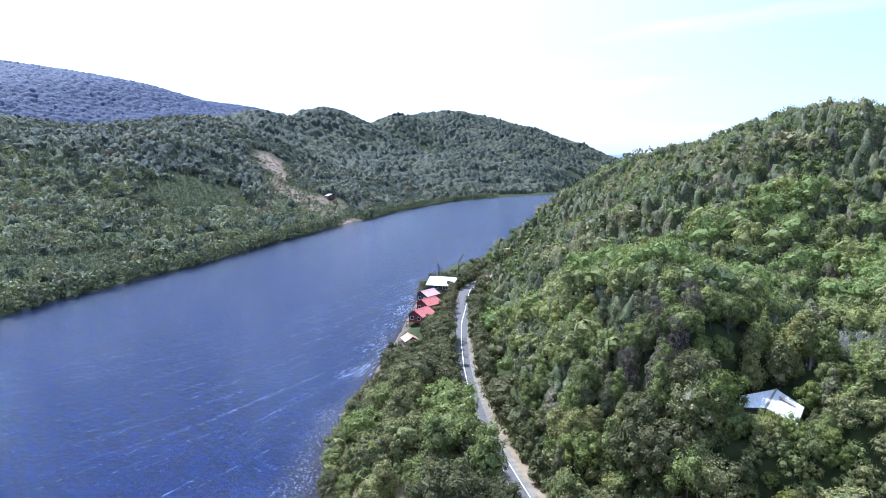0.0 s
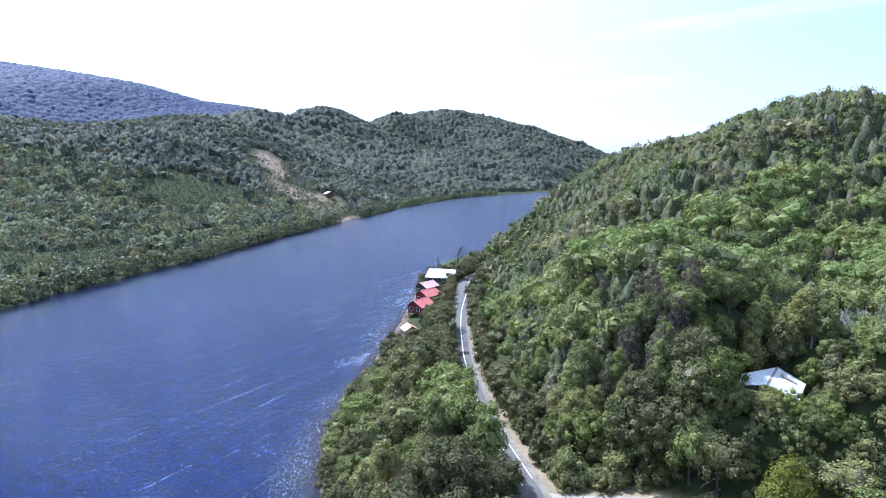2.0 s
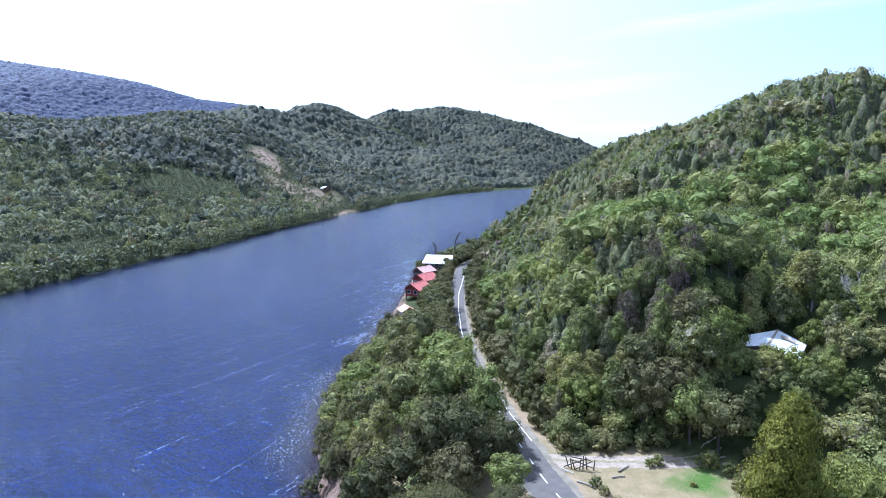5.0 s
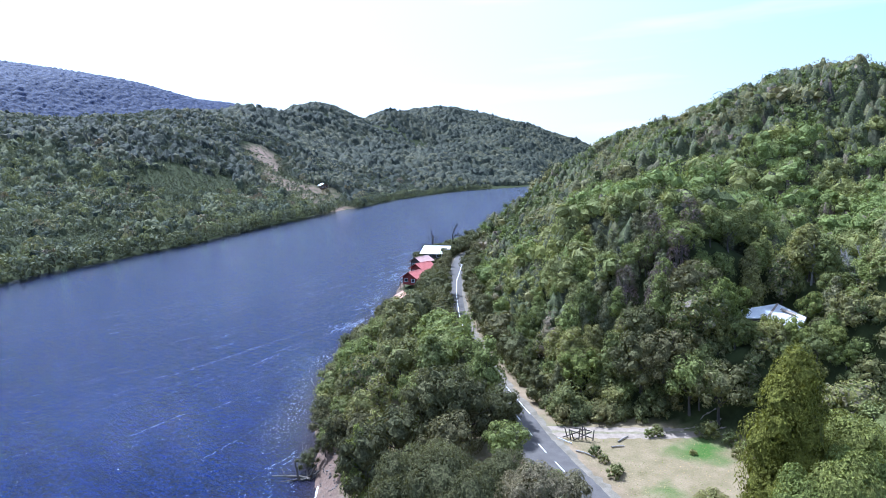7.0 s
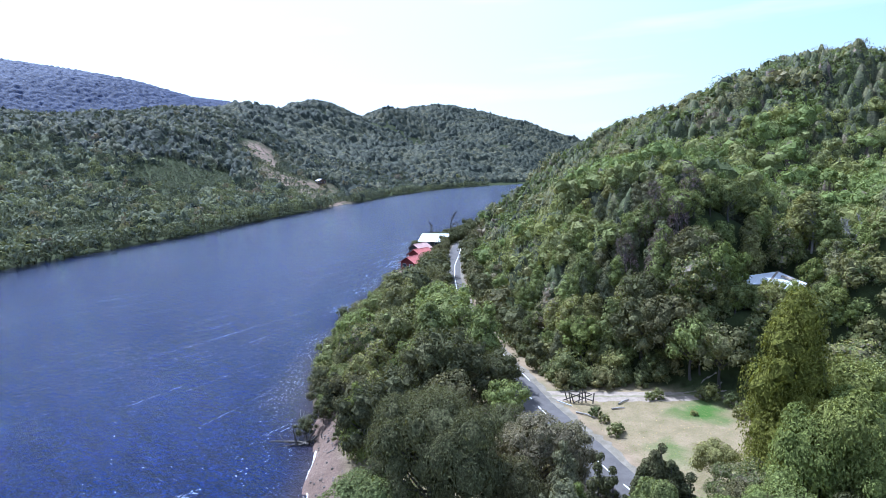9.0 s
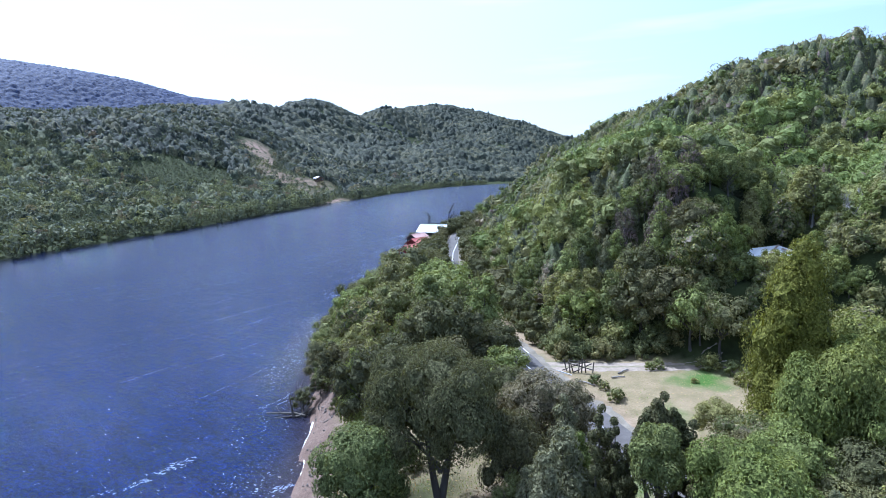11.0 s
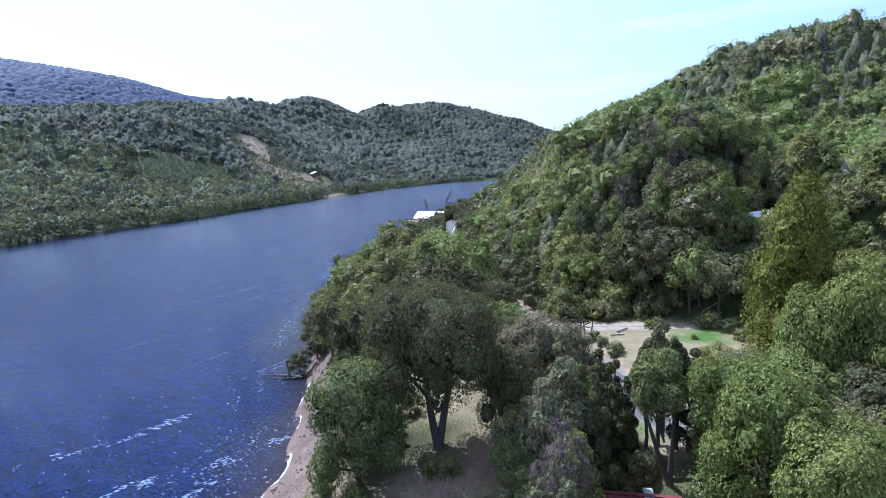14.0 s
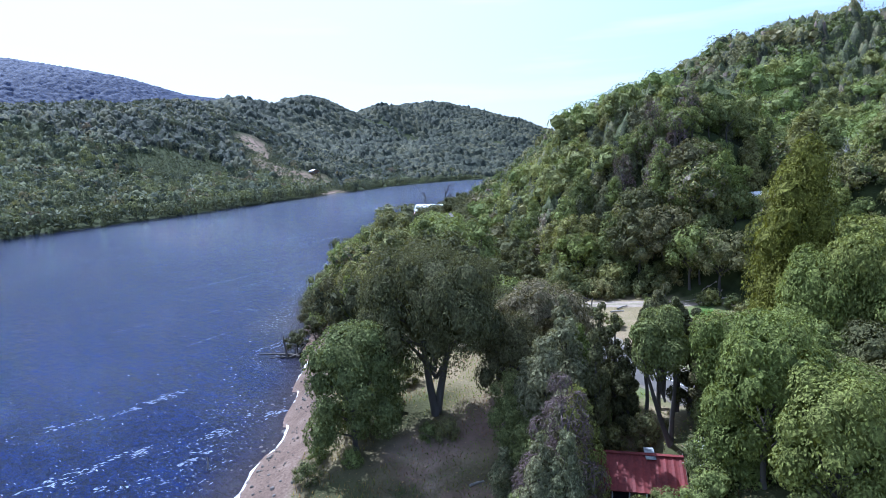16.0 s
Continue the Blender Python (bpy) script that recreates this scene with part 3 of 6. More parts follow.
def tube(points, radii, sides=6):
    """A tapered round bar along points, as quads."""
    P = np.array(points, float)
    V, F = [], []
    for i, p in enumerate(P):
        d = P[min(i + 1, len(P) - 1)] - P[max(i - 1, 0)]
        d = d / (np.linalg.norm(d) + 1e-9)
        u = np.cross(d, (0.3, 0.9, 0.2))
        u /= np.linalg.norm(u)
        v = np.cross(d, u)
        for k in range(sides):
            a = 2 * math.pi * k / sides
            V.append(p + radii[i] * (u * math.cos(a) + v * math.sin(a)))
    for i in range(len(P) - 1):
        for k in range(sides):
            a, b = i * sides + k, i * sides + (k + 1) % sides
            F.append((a, b, b + sides, a + sides))
    return np.array(V), np.array(F)


def weld(pieces):
    V, F, base = [], [], 0
    for v, f in pieces:
        V.append(v)
        F.append(f + base)
        base += len(v)
    return np.concatenate(V), np.concatenate(F)


def trunk_arrays(rng, lobes, thick=0.022, forks=1, top=0.7):
    """Trunk of height 1 tree with limbs that reach into the lobes."""
    out = []
    for k in range(forks):
        lean = (k - (forks - 1) / 2) * 0.21
        pts = [(lean * 1.3 * s, 0.02 * math.sin(5 * s + k), -0.03 + top * s) for s in (0, 0.12, 0.3, 0.55, 0.8, 1)]
        out.append(tube(pts, [thick * m for m in (1.5, 1.1, 0.95, 0.75, 0.5, 0.2)], 8))
    for c, r in lobes[1:]:
        z0 = rng.uniform(0.3, 0.55) * min(1.0, c[2] * 1.5)
        m = np.array([c[0] * 0.45, c[1] * 0.45, z0 + (c[2] - z0) * 0.6])
        out.append(tube([(0, 0, z0), m, c + np.array([0, 0, r * 0.3])], [thick * 0.5, thick * 0.33, thick * 0.1], 5))
    return weld(out)


def bare_arrays(rng, spread_out=0.5, levels=3, thick=0.02):
    """Leafless branching."""
    out = []

    def grow(p, d, length, rad, level):
        q = p + d * length * 0.5 + rng.normal(size=3) * length * 0.05
        e = p + d * length
        out.append(tube([p, q, e], [rad, rad * 0.75, rad * 0.45], 5 if level == 0 else 4))
        if level < levels:
            for _ in range(5 if level == 0 else 4):
                t = rng.uniform(0.45, 1.0)
                nd = d + rng.normal(size=3) * spread_out + np.array([0, 0, 0.15])
                nd /= np.linalg.norm(nd)
                grow(p + d * length * t, nd, length * rng.uniform(0.45, 0.65), rad * 0.5, level + 1)

    grow(np.array([0, 0, -0.03]), np.array([0.02, 0.01, 1.0]), 0.5, thick, 0)
    return weld(out)


def thing(name, x, y, z, turn=0.0, scale=(1, 1, 1), lean=0.0):
    ob = new(name)
    ob.matrix_world = Matrix.LocRotScale((x, y, z), Euler((0, radians(lean), radians(turn))), Vector(scale))
    ob.empty_display_size = 0.3
    return ob


def part(name, data, parent, label="", at=None):
    """One mesh as a part of a thing. data: a mesh, or a bmesh with its material."""
    if isinstance(data, tuple):
        bm, mat = data
        me = bpy.data.meshes.new(name)
        bm.to_mesh(me)
        bm.free()
        me.materials.append(mat)
        data = me
    ob = new(name, data)
    ob.parent = parent
    if at is not None:
        ob.matrix_basis = at
    if label:
        tagged(ob, label)
    return ob


class Species:
    """A kind of plant: a few crowns and trunks, in fine and coarser detail."""

    def __init__(self, name, lobes, sprays, size, leaf, label, variants=3, seed=1, thick=0.02, forks=1, top=0.7, core=0.62, slim=(0.32, 0.55)):
        rng = np.random.default_rng(seed)
        self.name, self.label, self.made = name, label, {0: [], 1: []}
        for detail, share, grow, cuts in ((0, 1.6, 0.76, 3), (1, 0.36, 1.25, 2)):
            for _ in range(variants):
                lb = lobes(rng)
                V, F = crown_arrays(rng, lb, int(sprays * share), size * grow, cuts, core, 99 if core else 0, 0.0, slim)
                crown = mesh_from("crown", V, F, [leaf], {"tint": ("FACE", rng.uniform(-0.06, 0.06, len(F)))})
                TV, TF = trunk_arrays(rng, lb, thick, forks, top)
                self.made[detail].append((crown, mesh_from("trunk", TV, TF, [BARK], None, True)))

    def plant(self, rng, x, y, h, wide=1.0, group="lakeside trees", label="", lean=0.0, turn=None, fine=58):
        z = float(height(x, y)) - 0.15
        t = thing(self.name, x, y, z, rng.uniform(0, 360) if turn is None else turn, (h * wide, h * wide, h), lean)
        kinds = self.made[0 if y < fine else 1]
        crown, trunk = kinds[rng.integers(len(kinds))]
        part("crown", crown, t)
        part("trunk", trunk, t)
        return tagged(t, label or self.label, self.name, group)


ROUND = Species("tree", lambda r: round_lobes(r, 17, 0.40, 0.28, (0.24, 0.38)), 4200, 0.0175, LEAF, "leafy green evergreen tree with a rounded crown", 5, 21)
DARK = Species("tree", lambda r: round_lobes(r, 17, 0.42, 0.16, (0.24, 0.38)), 4500, 0.017, LEAF_DARK, "dark green evergreen tree with a dense crown", 4, 22)
YOUNG = Species("tree", lambda r: sapling_lobes(r, 14, 0.24), 3200, 0.0175, LEAF, "slender young green tree with an upright crown", 4, 23, 0.014)
COLUMN = Species("tree", lambda r: cone_lobes(r, 14, 0.17, 0.02), 2600, 0.017, LEAF_DARK, "narrow dark green columnar tree beside the road", 3, 24, 0.014)
BRIGHT = Species("tree", lambda r: round_lobes(r, 17, 0.38, 0.12, (0.24, 0.38)), 4500, 0.0175, LEAF_BRIGHT, "bright fresh green broadleaf tree", 4, 25, 0.016)
SPIRE = Species("tree", lambda r: cone_lobes(r, 18, 0.25, 0.04), 3400, 0.017, LEAF_GREY, "drooping grey-green tree with a pointed crown", 4, 33, 0.014)
OLIVE = Species("tree", lambda r: cone_lobes(r, 40, 0.28, 0.02, 0.5), 15000, 0.0100, LEAF_OLIVE, "tall conical olive-yellow conifer at the meadow's edge", 1, 26, 0.018)
GIANT = Species("tree", lambda r: round_lobes(r, 34, 0.50, 0.34, (0.2, 0.36)), 15000, 0.0125, LEAF_DARK,
                "large spreading evergreen tree with a forked trunk on the grass", 1, 27, 0.028, 2, 0.66)
BARE_FOOT = Species("tree", lambda r: [(c + np.array([0, 0, 0.02]), q) for c, q in round_lobes(r, 14, 0.22, 0.5, (0.3, 0.46))], 3000, 0.018, LEAF, "leafy tree with a long bare trunk", 2, 35, 0.018, 2)
DARK_TUFT = Species("tree", lambda r: cone_lobes(r, 14, 0.19, 0.42), 3000, 0.017, LEAF_DARK, "narrow dark tree with a bare lower trunk", 3, 36, 0.017)
FRESH_SPIRE = Species("tree", lambda r: cone_lobes(r, 20, 0.27, 0.02), 4000, 0.017, LEAF_BRIGHT, "drooping bright green tree with a pointed crown", 3, 37, 0.014)
LEAF_FULL = foliage("leaf_full_green", [(0.0, (0.115, 0.158, 0.058)), (1.0, (0.140, 0.182, 0.066))], tone=0.95)
SHORE_ROUND = Species("tree", lambda r: round_lobes(r, 26, 0.40, 0.03, (0.24, 0.38)), 8500, 0.0165, LEAF_FULL, "dense rounded green tree on the shore bank", 1, 40, 0.018)
LEAF_TAN = foliage("leaf_seeding_brown", [(0.0, (0.118, 0.132, 0.072)), (0.5, (0.144, 0.154, 0.088)), (1.0, (0.165, 0.168, 0.102))])
LEAF_TWIG = foliage("bare_grey_twigs", [(0.0, (0.190, 0.165, 0.165)), (1.0, (0.270, 0.235, 0.230))], tone=0.5)
TWIG = Species("tree", lambda r: cone_lobes(r, 12, 0.26, 0.12, 0.6), 2600, 0.034, LEAF_TWIG, "leafless tree with a haze of fine grey-purple twigs", 2, 39, 0.014, core=0, slim=(0.05, 0.1))
TAN = Species("tree", lambda r: round_lobes(r, 24, 0.40, 0.14, (0.22, 0.36)), 5000, 0.016, LEAF_TAN, "bushy tree with brownish seeding twigs beside the road", 2, 38, 0.016)
BUSH = Species("bush", lambda r: round_lobes(r, 14, 0.6, 0.0, (0.26, 0.4)), 1500, 0.031, LEAF, "low leafy green bush", 4, 28, 0.02, 1, 0.4)
FERN = Species("bush", lambda r: round_lobes(r, 7, 0.7, low=0.0), 800, 0.062, LEAF_FERN, "bright green fern clump at the foot of the slope", 3, 29, 0.02, 1, 0.3)


def plan_woods():
    rng = np.random.default_rng(5)
    thick = [[crown_arrays(rng, round_lobes(rng, 9, 0.40, knob=(0.3, 0.46)), 430, 0.034, 2, 0.7, 6, 0.0) for _ in range(5)],
             [crown_arrays(rng, cone_lobes(rng, 8, 0.22, 0.02), 340, 0.034, 2, 0.7, 6, 0.0) for _ in range(4)],
             [crown_arrays(rng, round_lobes(rng, 12, 0.46, 0.16, (0.28, 0.44)), 520, 0.034, 2, 0.7, 6, 0.0) for _ in range(5)]]
    mid = [[crown_arrays(rng, round_lobes(rng, 9, 0.40, knob=(0.3, 0.46)), 440, 0.026, 2, 0.7, 6, 0.0) for _ in range(6)],
           [crown_arrays(rng, cone_lobes(rng, 8, 0.34, 0.02), 400, 0.024, 2, 0.7, 6, 0.0) for _ in range(5)],
           [crown_arrays(rng, round_lobes(rng, 12, 0.46, 0.22, (0.28, 0.44)), 540, 0.025, 2, 0.7, 6, 0.0) for _ in range(5)]]
    mid_far = [[crown_arrays(rng, round_lobes(rng, 7, 0.40), 190, 0.036, 1, 0.62, 5, 0.0) for _ in range(6)],
               [crown_arrays(rng, cone_lobes(rng, 7, 0.34, 0.02), 160, 0.035, 1, 0.62, 5, 0.0) for _ in range(5)],
               [crown_arrays(rng, round_lobes(rng, 9, 0.46, low=0.22), 230, 0.036, 1, 0.62, 5, 0.0) for _ in range(5)]]
    far = [[crown_arrays(rng, round_lobes(rng, 5, 0.40), 56, 0.105, 1, 0.9, 0, 0.3) for _ in range(6)],
           [crown_arrays(rng, cone_lobes(rng, 5, 0.26), 46, 0.095, 1, 0.85, 0, 0.3) for _ in range(5)],
           [crown_arrays(rng, round_lobes(rng, 6, 0.52, low=0.2), 64, 0.11, 1, 0.9, 0, 0.3) for _ in range(5)]]
    low = [[crown_arrays(rng, round_lobes(rng, 2, 0.5, low=0.1), 18, 0.19, 1, 0.8, 0, 0.3) for _ in range(6)]]
    ridge = [[crown_arrays(rng, round_lobes(rng, 4, 0.52, low=0.2), 30, 0.14, 1, 1.0, 0, 0.3) for _ in range(6)],
             [crown_arrays(rng, cone_lobes(rng, 3, 0.28), 20, 0.13, 1, 1.0, 0, 0.3) for _ in range(4)]]

    # wooded hill above the road: the lower slope tree by tree, the rest as one wood
    def hill_ok(x, y):
        toe = x - np.interp(y, TOE_Y, TOE_X)
        house = (np.hypot(x - 45.8, y - 82.8) > 5.6) & (np.hypot(x - 48.5, y - 80) > 4)
        return (toe > 1.0) & house & (near_line(x, y, ROAD) > 5) & (x < 0.62 * y + 34) & (x < 168) & (x - 0.35 * y < 78) & ((y < 150) | (height(x, y) - height(0.95 * x, 0.95 * y) > -1.2))

    X, Y, r = scatter(11, 8, 260, 20, 380, 3.75, hill_ok)
    grove = wobble(X, Y, 14, 2.0) + 0.4 * wobble(X, Y, 5, 1.0)
    kind = np.where(grove > 0.32, 2, np.where(r.uniform(0, 1, X.size) < 0.62, 1, 0))
    keep = (kind < 2) | (r.uniform(0, 1, X.size) < 0.85)
    h = np.where(kind == 2, r.uniform(7.5, 12.5, X.size), np.where(kind == 1, r.uniform(4.5, 10.0, X.size), r.uniform(4.5, 8.0, X.size)))
    tint = np.clip(np.where(kind == 2, 0.12, np.where(kind == 1, 0.55, 0.4)) + 0.22 * wobble(X, Y, 13, 7.0) + r.normal(0, 0.2, X.size), 0, 0.96)
    tint = np.where(r.uniform(0, 1, X.size) < 0.06, 0.995, tint)
    h = np.where((Y < 80) & (X > 36) & (X < 54), h * 0.42, h)
    close = (Y < 95) & (X > 10) & (X < 60) & (Y > 72)
    for x, y, hh, k in zip(X[close & keep], Y[close & keep], h[close & keep], kind[close & keep]):
        kind_of = BRIGHT if rng.uniform() < 0.08 else (ROUND if rng.uniform() < 0.4 else SPIRE, YOUNG, (DARK, ROUND, YOUNG)[rng.integers(3)])[k]
        kind_of.plant(rng, x, y, min(hh * 1.05, 9.0), rng.uniform(0.85, 1.2), "trees on the lower slope")
    side = (X >= 60) & (Y <= 72) & (Y > 40)
    forest("slope_woods", np.stack([X[side], Y[side], h[side] * 0.75, kind[side], np.clip(tint[side] + 0.15, 0, 0.95)], 1), thick, LEAF_HILL, "bushy woods on the slope above the meadow", 13)

    def habit(x, y, r, tone, size, top):
        """Groves of broad dark trees among slender bright young ones."""
        grove = wobble(x, y, 14, 2.0) + 0.4 * wobble(x, y, 5, 1.0) > 0.28
        tone = np.clip(np.where(grove, 0.12, 0.48) + 0.22 * wobble(x, y, 13, 7.0) + r.normal(0, 0.2, x.shape), 0, 0.96)
        tone = np.where(r.uniform(0, 1, x.shape) < 0.06, 0.995, tone)
        return tone, np.where(grove, 1.25, 0.8) * r.uniform(0.85, 1.15, x.shape), np.where(grove, 1.15, 0.9) * r.uniform(0.7, 1.2, x.shape)

    def upper_ok(x, y):
        return hill_ok(x, y) & ((y > 94) | (x > 60)) & (y > 70) & (x - np.interp(y, TOE_Y, TOE_X) > 2.5)

    rows = canopy("hill_canopy", 8, 172, 70, 392, 0.85, 7.1, 3.9, upper_ok, ROOF_HILL_SHADE, "leafy crowns of the wooded hill, darkened as inner shade", 74, None, habit, 1.0)
    rows[:, 2] *= np.where(rows[:, 1] < 165, 1.14, 1.0)
    rows[:, 3] = np.where(rows[:, 3] > 1.02, 2, np.where(rows[:, 4] > 0.45, 1, 0))
    near_by = rows[:, 1] < 165
    forest("hill_forest", rows[near_by], mid, LEAF_HILL, "dense mixed green forest on the steep hillside", 1)
    forest("upper_forest", rows[~near_by], mid_far, LEAF_HILL, "dense mixed green forest on the upper hillside", 8)
    side = (X < 60) & (Y <= 72) & (Y > 36) & keep
    for x, y, hh, k in zip(X[side], Y[side], h[side] * np.where((X[side] > 38) & (Y[side] > 58), 0.6, 1.0), kind[side]):
        (ROUND, YOUNG, DARK)[k].plant(rng, x, y, hh, rng.uniform(0.85, 1.2), "trees on the lower slope")

    X, Y, r = scatter(12, 30, 700, 380, 900, 15, lambda x, y: (inland_right(x, y) > 6) & (x < 0.42 * y + 30))
    forest("shore_forest", np.stack([X, Y, r.uniform(8, 12, X.size), r.integers(0, 3, X.size), r.uniform(0, 0.9, X.size)], 1), far, LEAF_FAR,
           "forest running down to the lake behind the hill", 2)

    # opposite bank
    def opening(x, y):
        """Below nought inside the scrubby clearings of the opposite bank."""
        a = np.hypot((x + 204) / 42, (y - 300) / 58)
        b = np.hypot((x + 255) / 46, (y - 625) / 66)
        return np.minimum(a, b) - 1 + 0.35 * wobble(x, y, 14, 2.0)

    def bank_ok(x, y):
        clear = near_line(x, y, SLIDE) > slide_width(y) * (0.95 + 0.4 * wobble(x, y, 16))
        scrub = (wobble(x, y, 60, 1.0) + 0.6 * wobble(x, y, 17, 3.0) > 0.45) & (y < 600) & (inland_left(x, y) > 35) | (opening(x, y) < 0)
        yard = np.hypot(x + 136, (y - 716) * 0.7) > 19
        return (inland_left(x, y) > 0.5) & clear & yard & ~scrub & (x > -0.95 * y - 60)

    X, Y, r = scatter(13, -640, 10, 190, 640, 8.2, bank_ok)
    k = r.choice(3, X.size, p=[0.45, 0.3, 0.25])
    h = np.where(k == 1, r.uniform(8, 14, X.size), r.uniform(6, 11.5, X.size))
    forest("bank_forest", np.stack([X, Y, h, k, np.clip(np.array([0.4, 0.12, 0.3])[k] + 0.15 * wobble(X, Y, 40, 1.0) + r.normal(0, 0.2, X.size), 0, 0.999)], 1), far, LEAF_FAR,
           "dense green forest on the opposite bank", 3)
    X, Y, r = scatter(14, -760, 80, 640, 1120, 13.5, lambda x, y: bank_ok(x, y) & (x > -0.75 * y))
    k = r.choice(3, X.size, p=[0.5, 0.2, 0.3])
    forest("slope_forest", np.stack([X, Y, r.uniform(6, 12, X.size), k, np.clip(r.normal(0.36, 0.2, X.size), 0, 0.999)], 1), far, LEAF_FAR,
           "forest on the slopes above the opposite bank", 4)
    X, Y, r = scatter(15, -950, 900, 1120, 2850, 60, lambda x, y: bank_ok(x, y) & (x > -0.55 * y) & (x < 0.34 * y))
    k = r.choice(2, X.size, p=[0.85, 0.15])
    forest("ridge_forest", np.stack([X, Y, r.uniform(5, 10, X.size), k, np.clip(r.normal(0.4, 0.2, X.size), 0, 0.999)], 1), ridge, LEAF_FAR,
           "forest on the far ridges", 5)
    # closed leaf roof under the single crowns
    def patchy(x, y, r, tone, size, top):
        """Dark tall groves between paler low scrub."""
        grove = wobble(x, y, 52, 4.0) + 0.6 * wobble(x, y, 19, 1.5)
        tone = np.clip(0.42 - 0.34 * grove + r.normal(0, 0.16, x.shape), 0.02, 0.97)
        return tone, r.uniform(0.6, 1.35, x.shape), np.clip(0.8 + 0.35 * grove, 0.4, 1.25) * r.uniform(0.6, 1.25, x.shape)

    def deep_in(x, y):
        return bank_ok(x, y) & (inland_left(x, y) > 9) & (near_line(x, y, SLIDE) > slide_width(y) * 1.25)

    canopy("ridge_canopy", -960, 900, 1110, 2850, 3.8, 13.0, 12.5, lambda x, y: deep_in(x, y) & (x > -0.58 * y) & (x < 0.36 * y) & (height(x, y) - height(0.97 * x, 0.97 * y) > -5), ROOF_FAR, "closed forest roof of the far ridges", 71, habit=patchy, sink=1.0)
    canopy("slope_canopy", -800, 90, 640, 1150, 2.5, 11.0, 9.5, lambda x, y: deep_in(x, y) & (x > -0.8 * y), ROOF_FAR, "closed forest roof above the opposite bank", 72, habit=patchy, sink=1.5)
    canopy("bank_canopy", -640, 10, 190, 665, 1.9, 8.0, 7.2, deep_in, ROOF_BANK, "closed forest roof on the opposite bank", 73, habit=patchy, sink=1.0)
    ys = np.arange(200, 1100, 2.7)
    xs = np.interp(ys, LEFT_Y, LEFT_X) + 1.5 - r.uniform(0, 5, ys.size)
    rows = np.stack([xs, ys, r.uniform(5, 11.5, ys.size), r.integers(0, 3, ys.size), r.uniform(0.0, 0.45, ys.size)], 1)[np.hypot(xs + 94, ys - 612) > 24]
    forest("shore_trees", rows, far, LEAF_FAR, "trees leaning over the water along the opposite shore", 12)
    # low scrub on the flat of the opposite bank
    X, Y, r = scatter(16, -520, -90, 200, 660, 7.6, lambda x, y: (inland_left(x, y) > 0.2) & (x > -0.95 * y - 40) & (near_line(x, y, SLIDE) > slide_width(y) * (0.05 + 0.75 * wobble(x, y, 9))))
    forest("bank_scrub", np.stack([X, Y, r.uniform(2.0, 4.5, X.size), np.zeros(X.size), r.uniform(0.6, 0.97, X.size)], 1), low, LEAF_FAR,
           "low bright scrub between the trees", 6)

    X, Y, r = scatter(19, -310, -150, 230, 710, 4.6, lambda x, y: (opening(x, y) < 0.1) & (inland_left(x, y) > 8))
    forest("clearing_scrub", np.stack([X, Y, r.uniform(1.6, 4.2, X.size), np.zeros(X.size), np.clip(r.normal(0.9, 0.06, X.size), 0.7, 0.97)], 1), low, LEAF_FAR, "bright green scrub in clearings of the opposite bank", 20)
    X, Y, r = scatter(17, -300, -70, 600, 960, 6.0, lambda x, y: (near_line(x, y, SLIDE) < slide_width(y) * 1.2) & (inland_left(x, y) > 4) & (np.hypot(x + 136, (y - 716) * 0.7) > 15) & (wobble(x, y, 12, 3.0) > np.where(y > 880, 0.25, -0.45)))
    forest("slide_scrub", np.stack([X, Y, r.uniform(1.8, 6.0, X.size), np.zeros(X.size), r.uniform(0.2, 0.95, X.size)], 1), low, LEAF_FAR, "scrub growing back on the bare slide", 18)
    return thick


WOOD_KINDS = plan_woods()


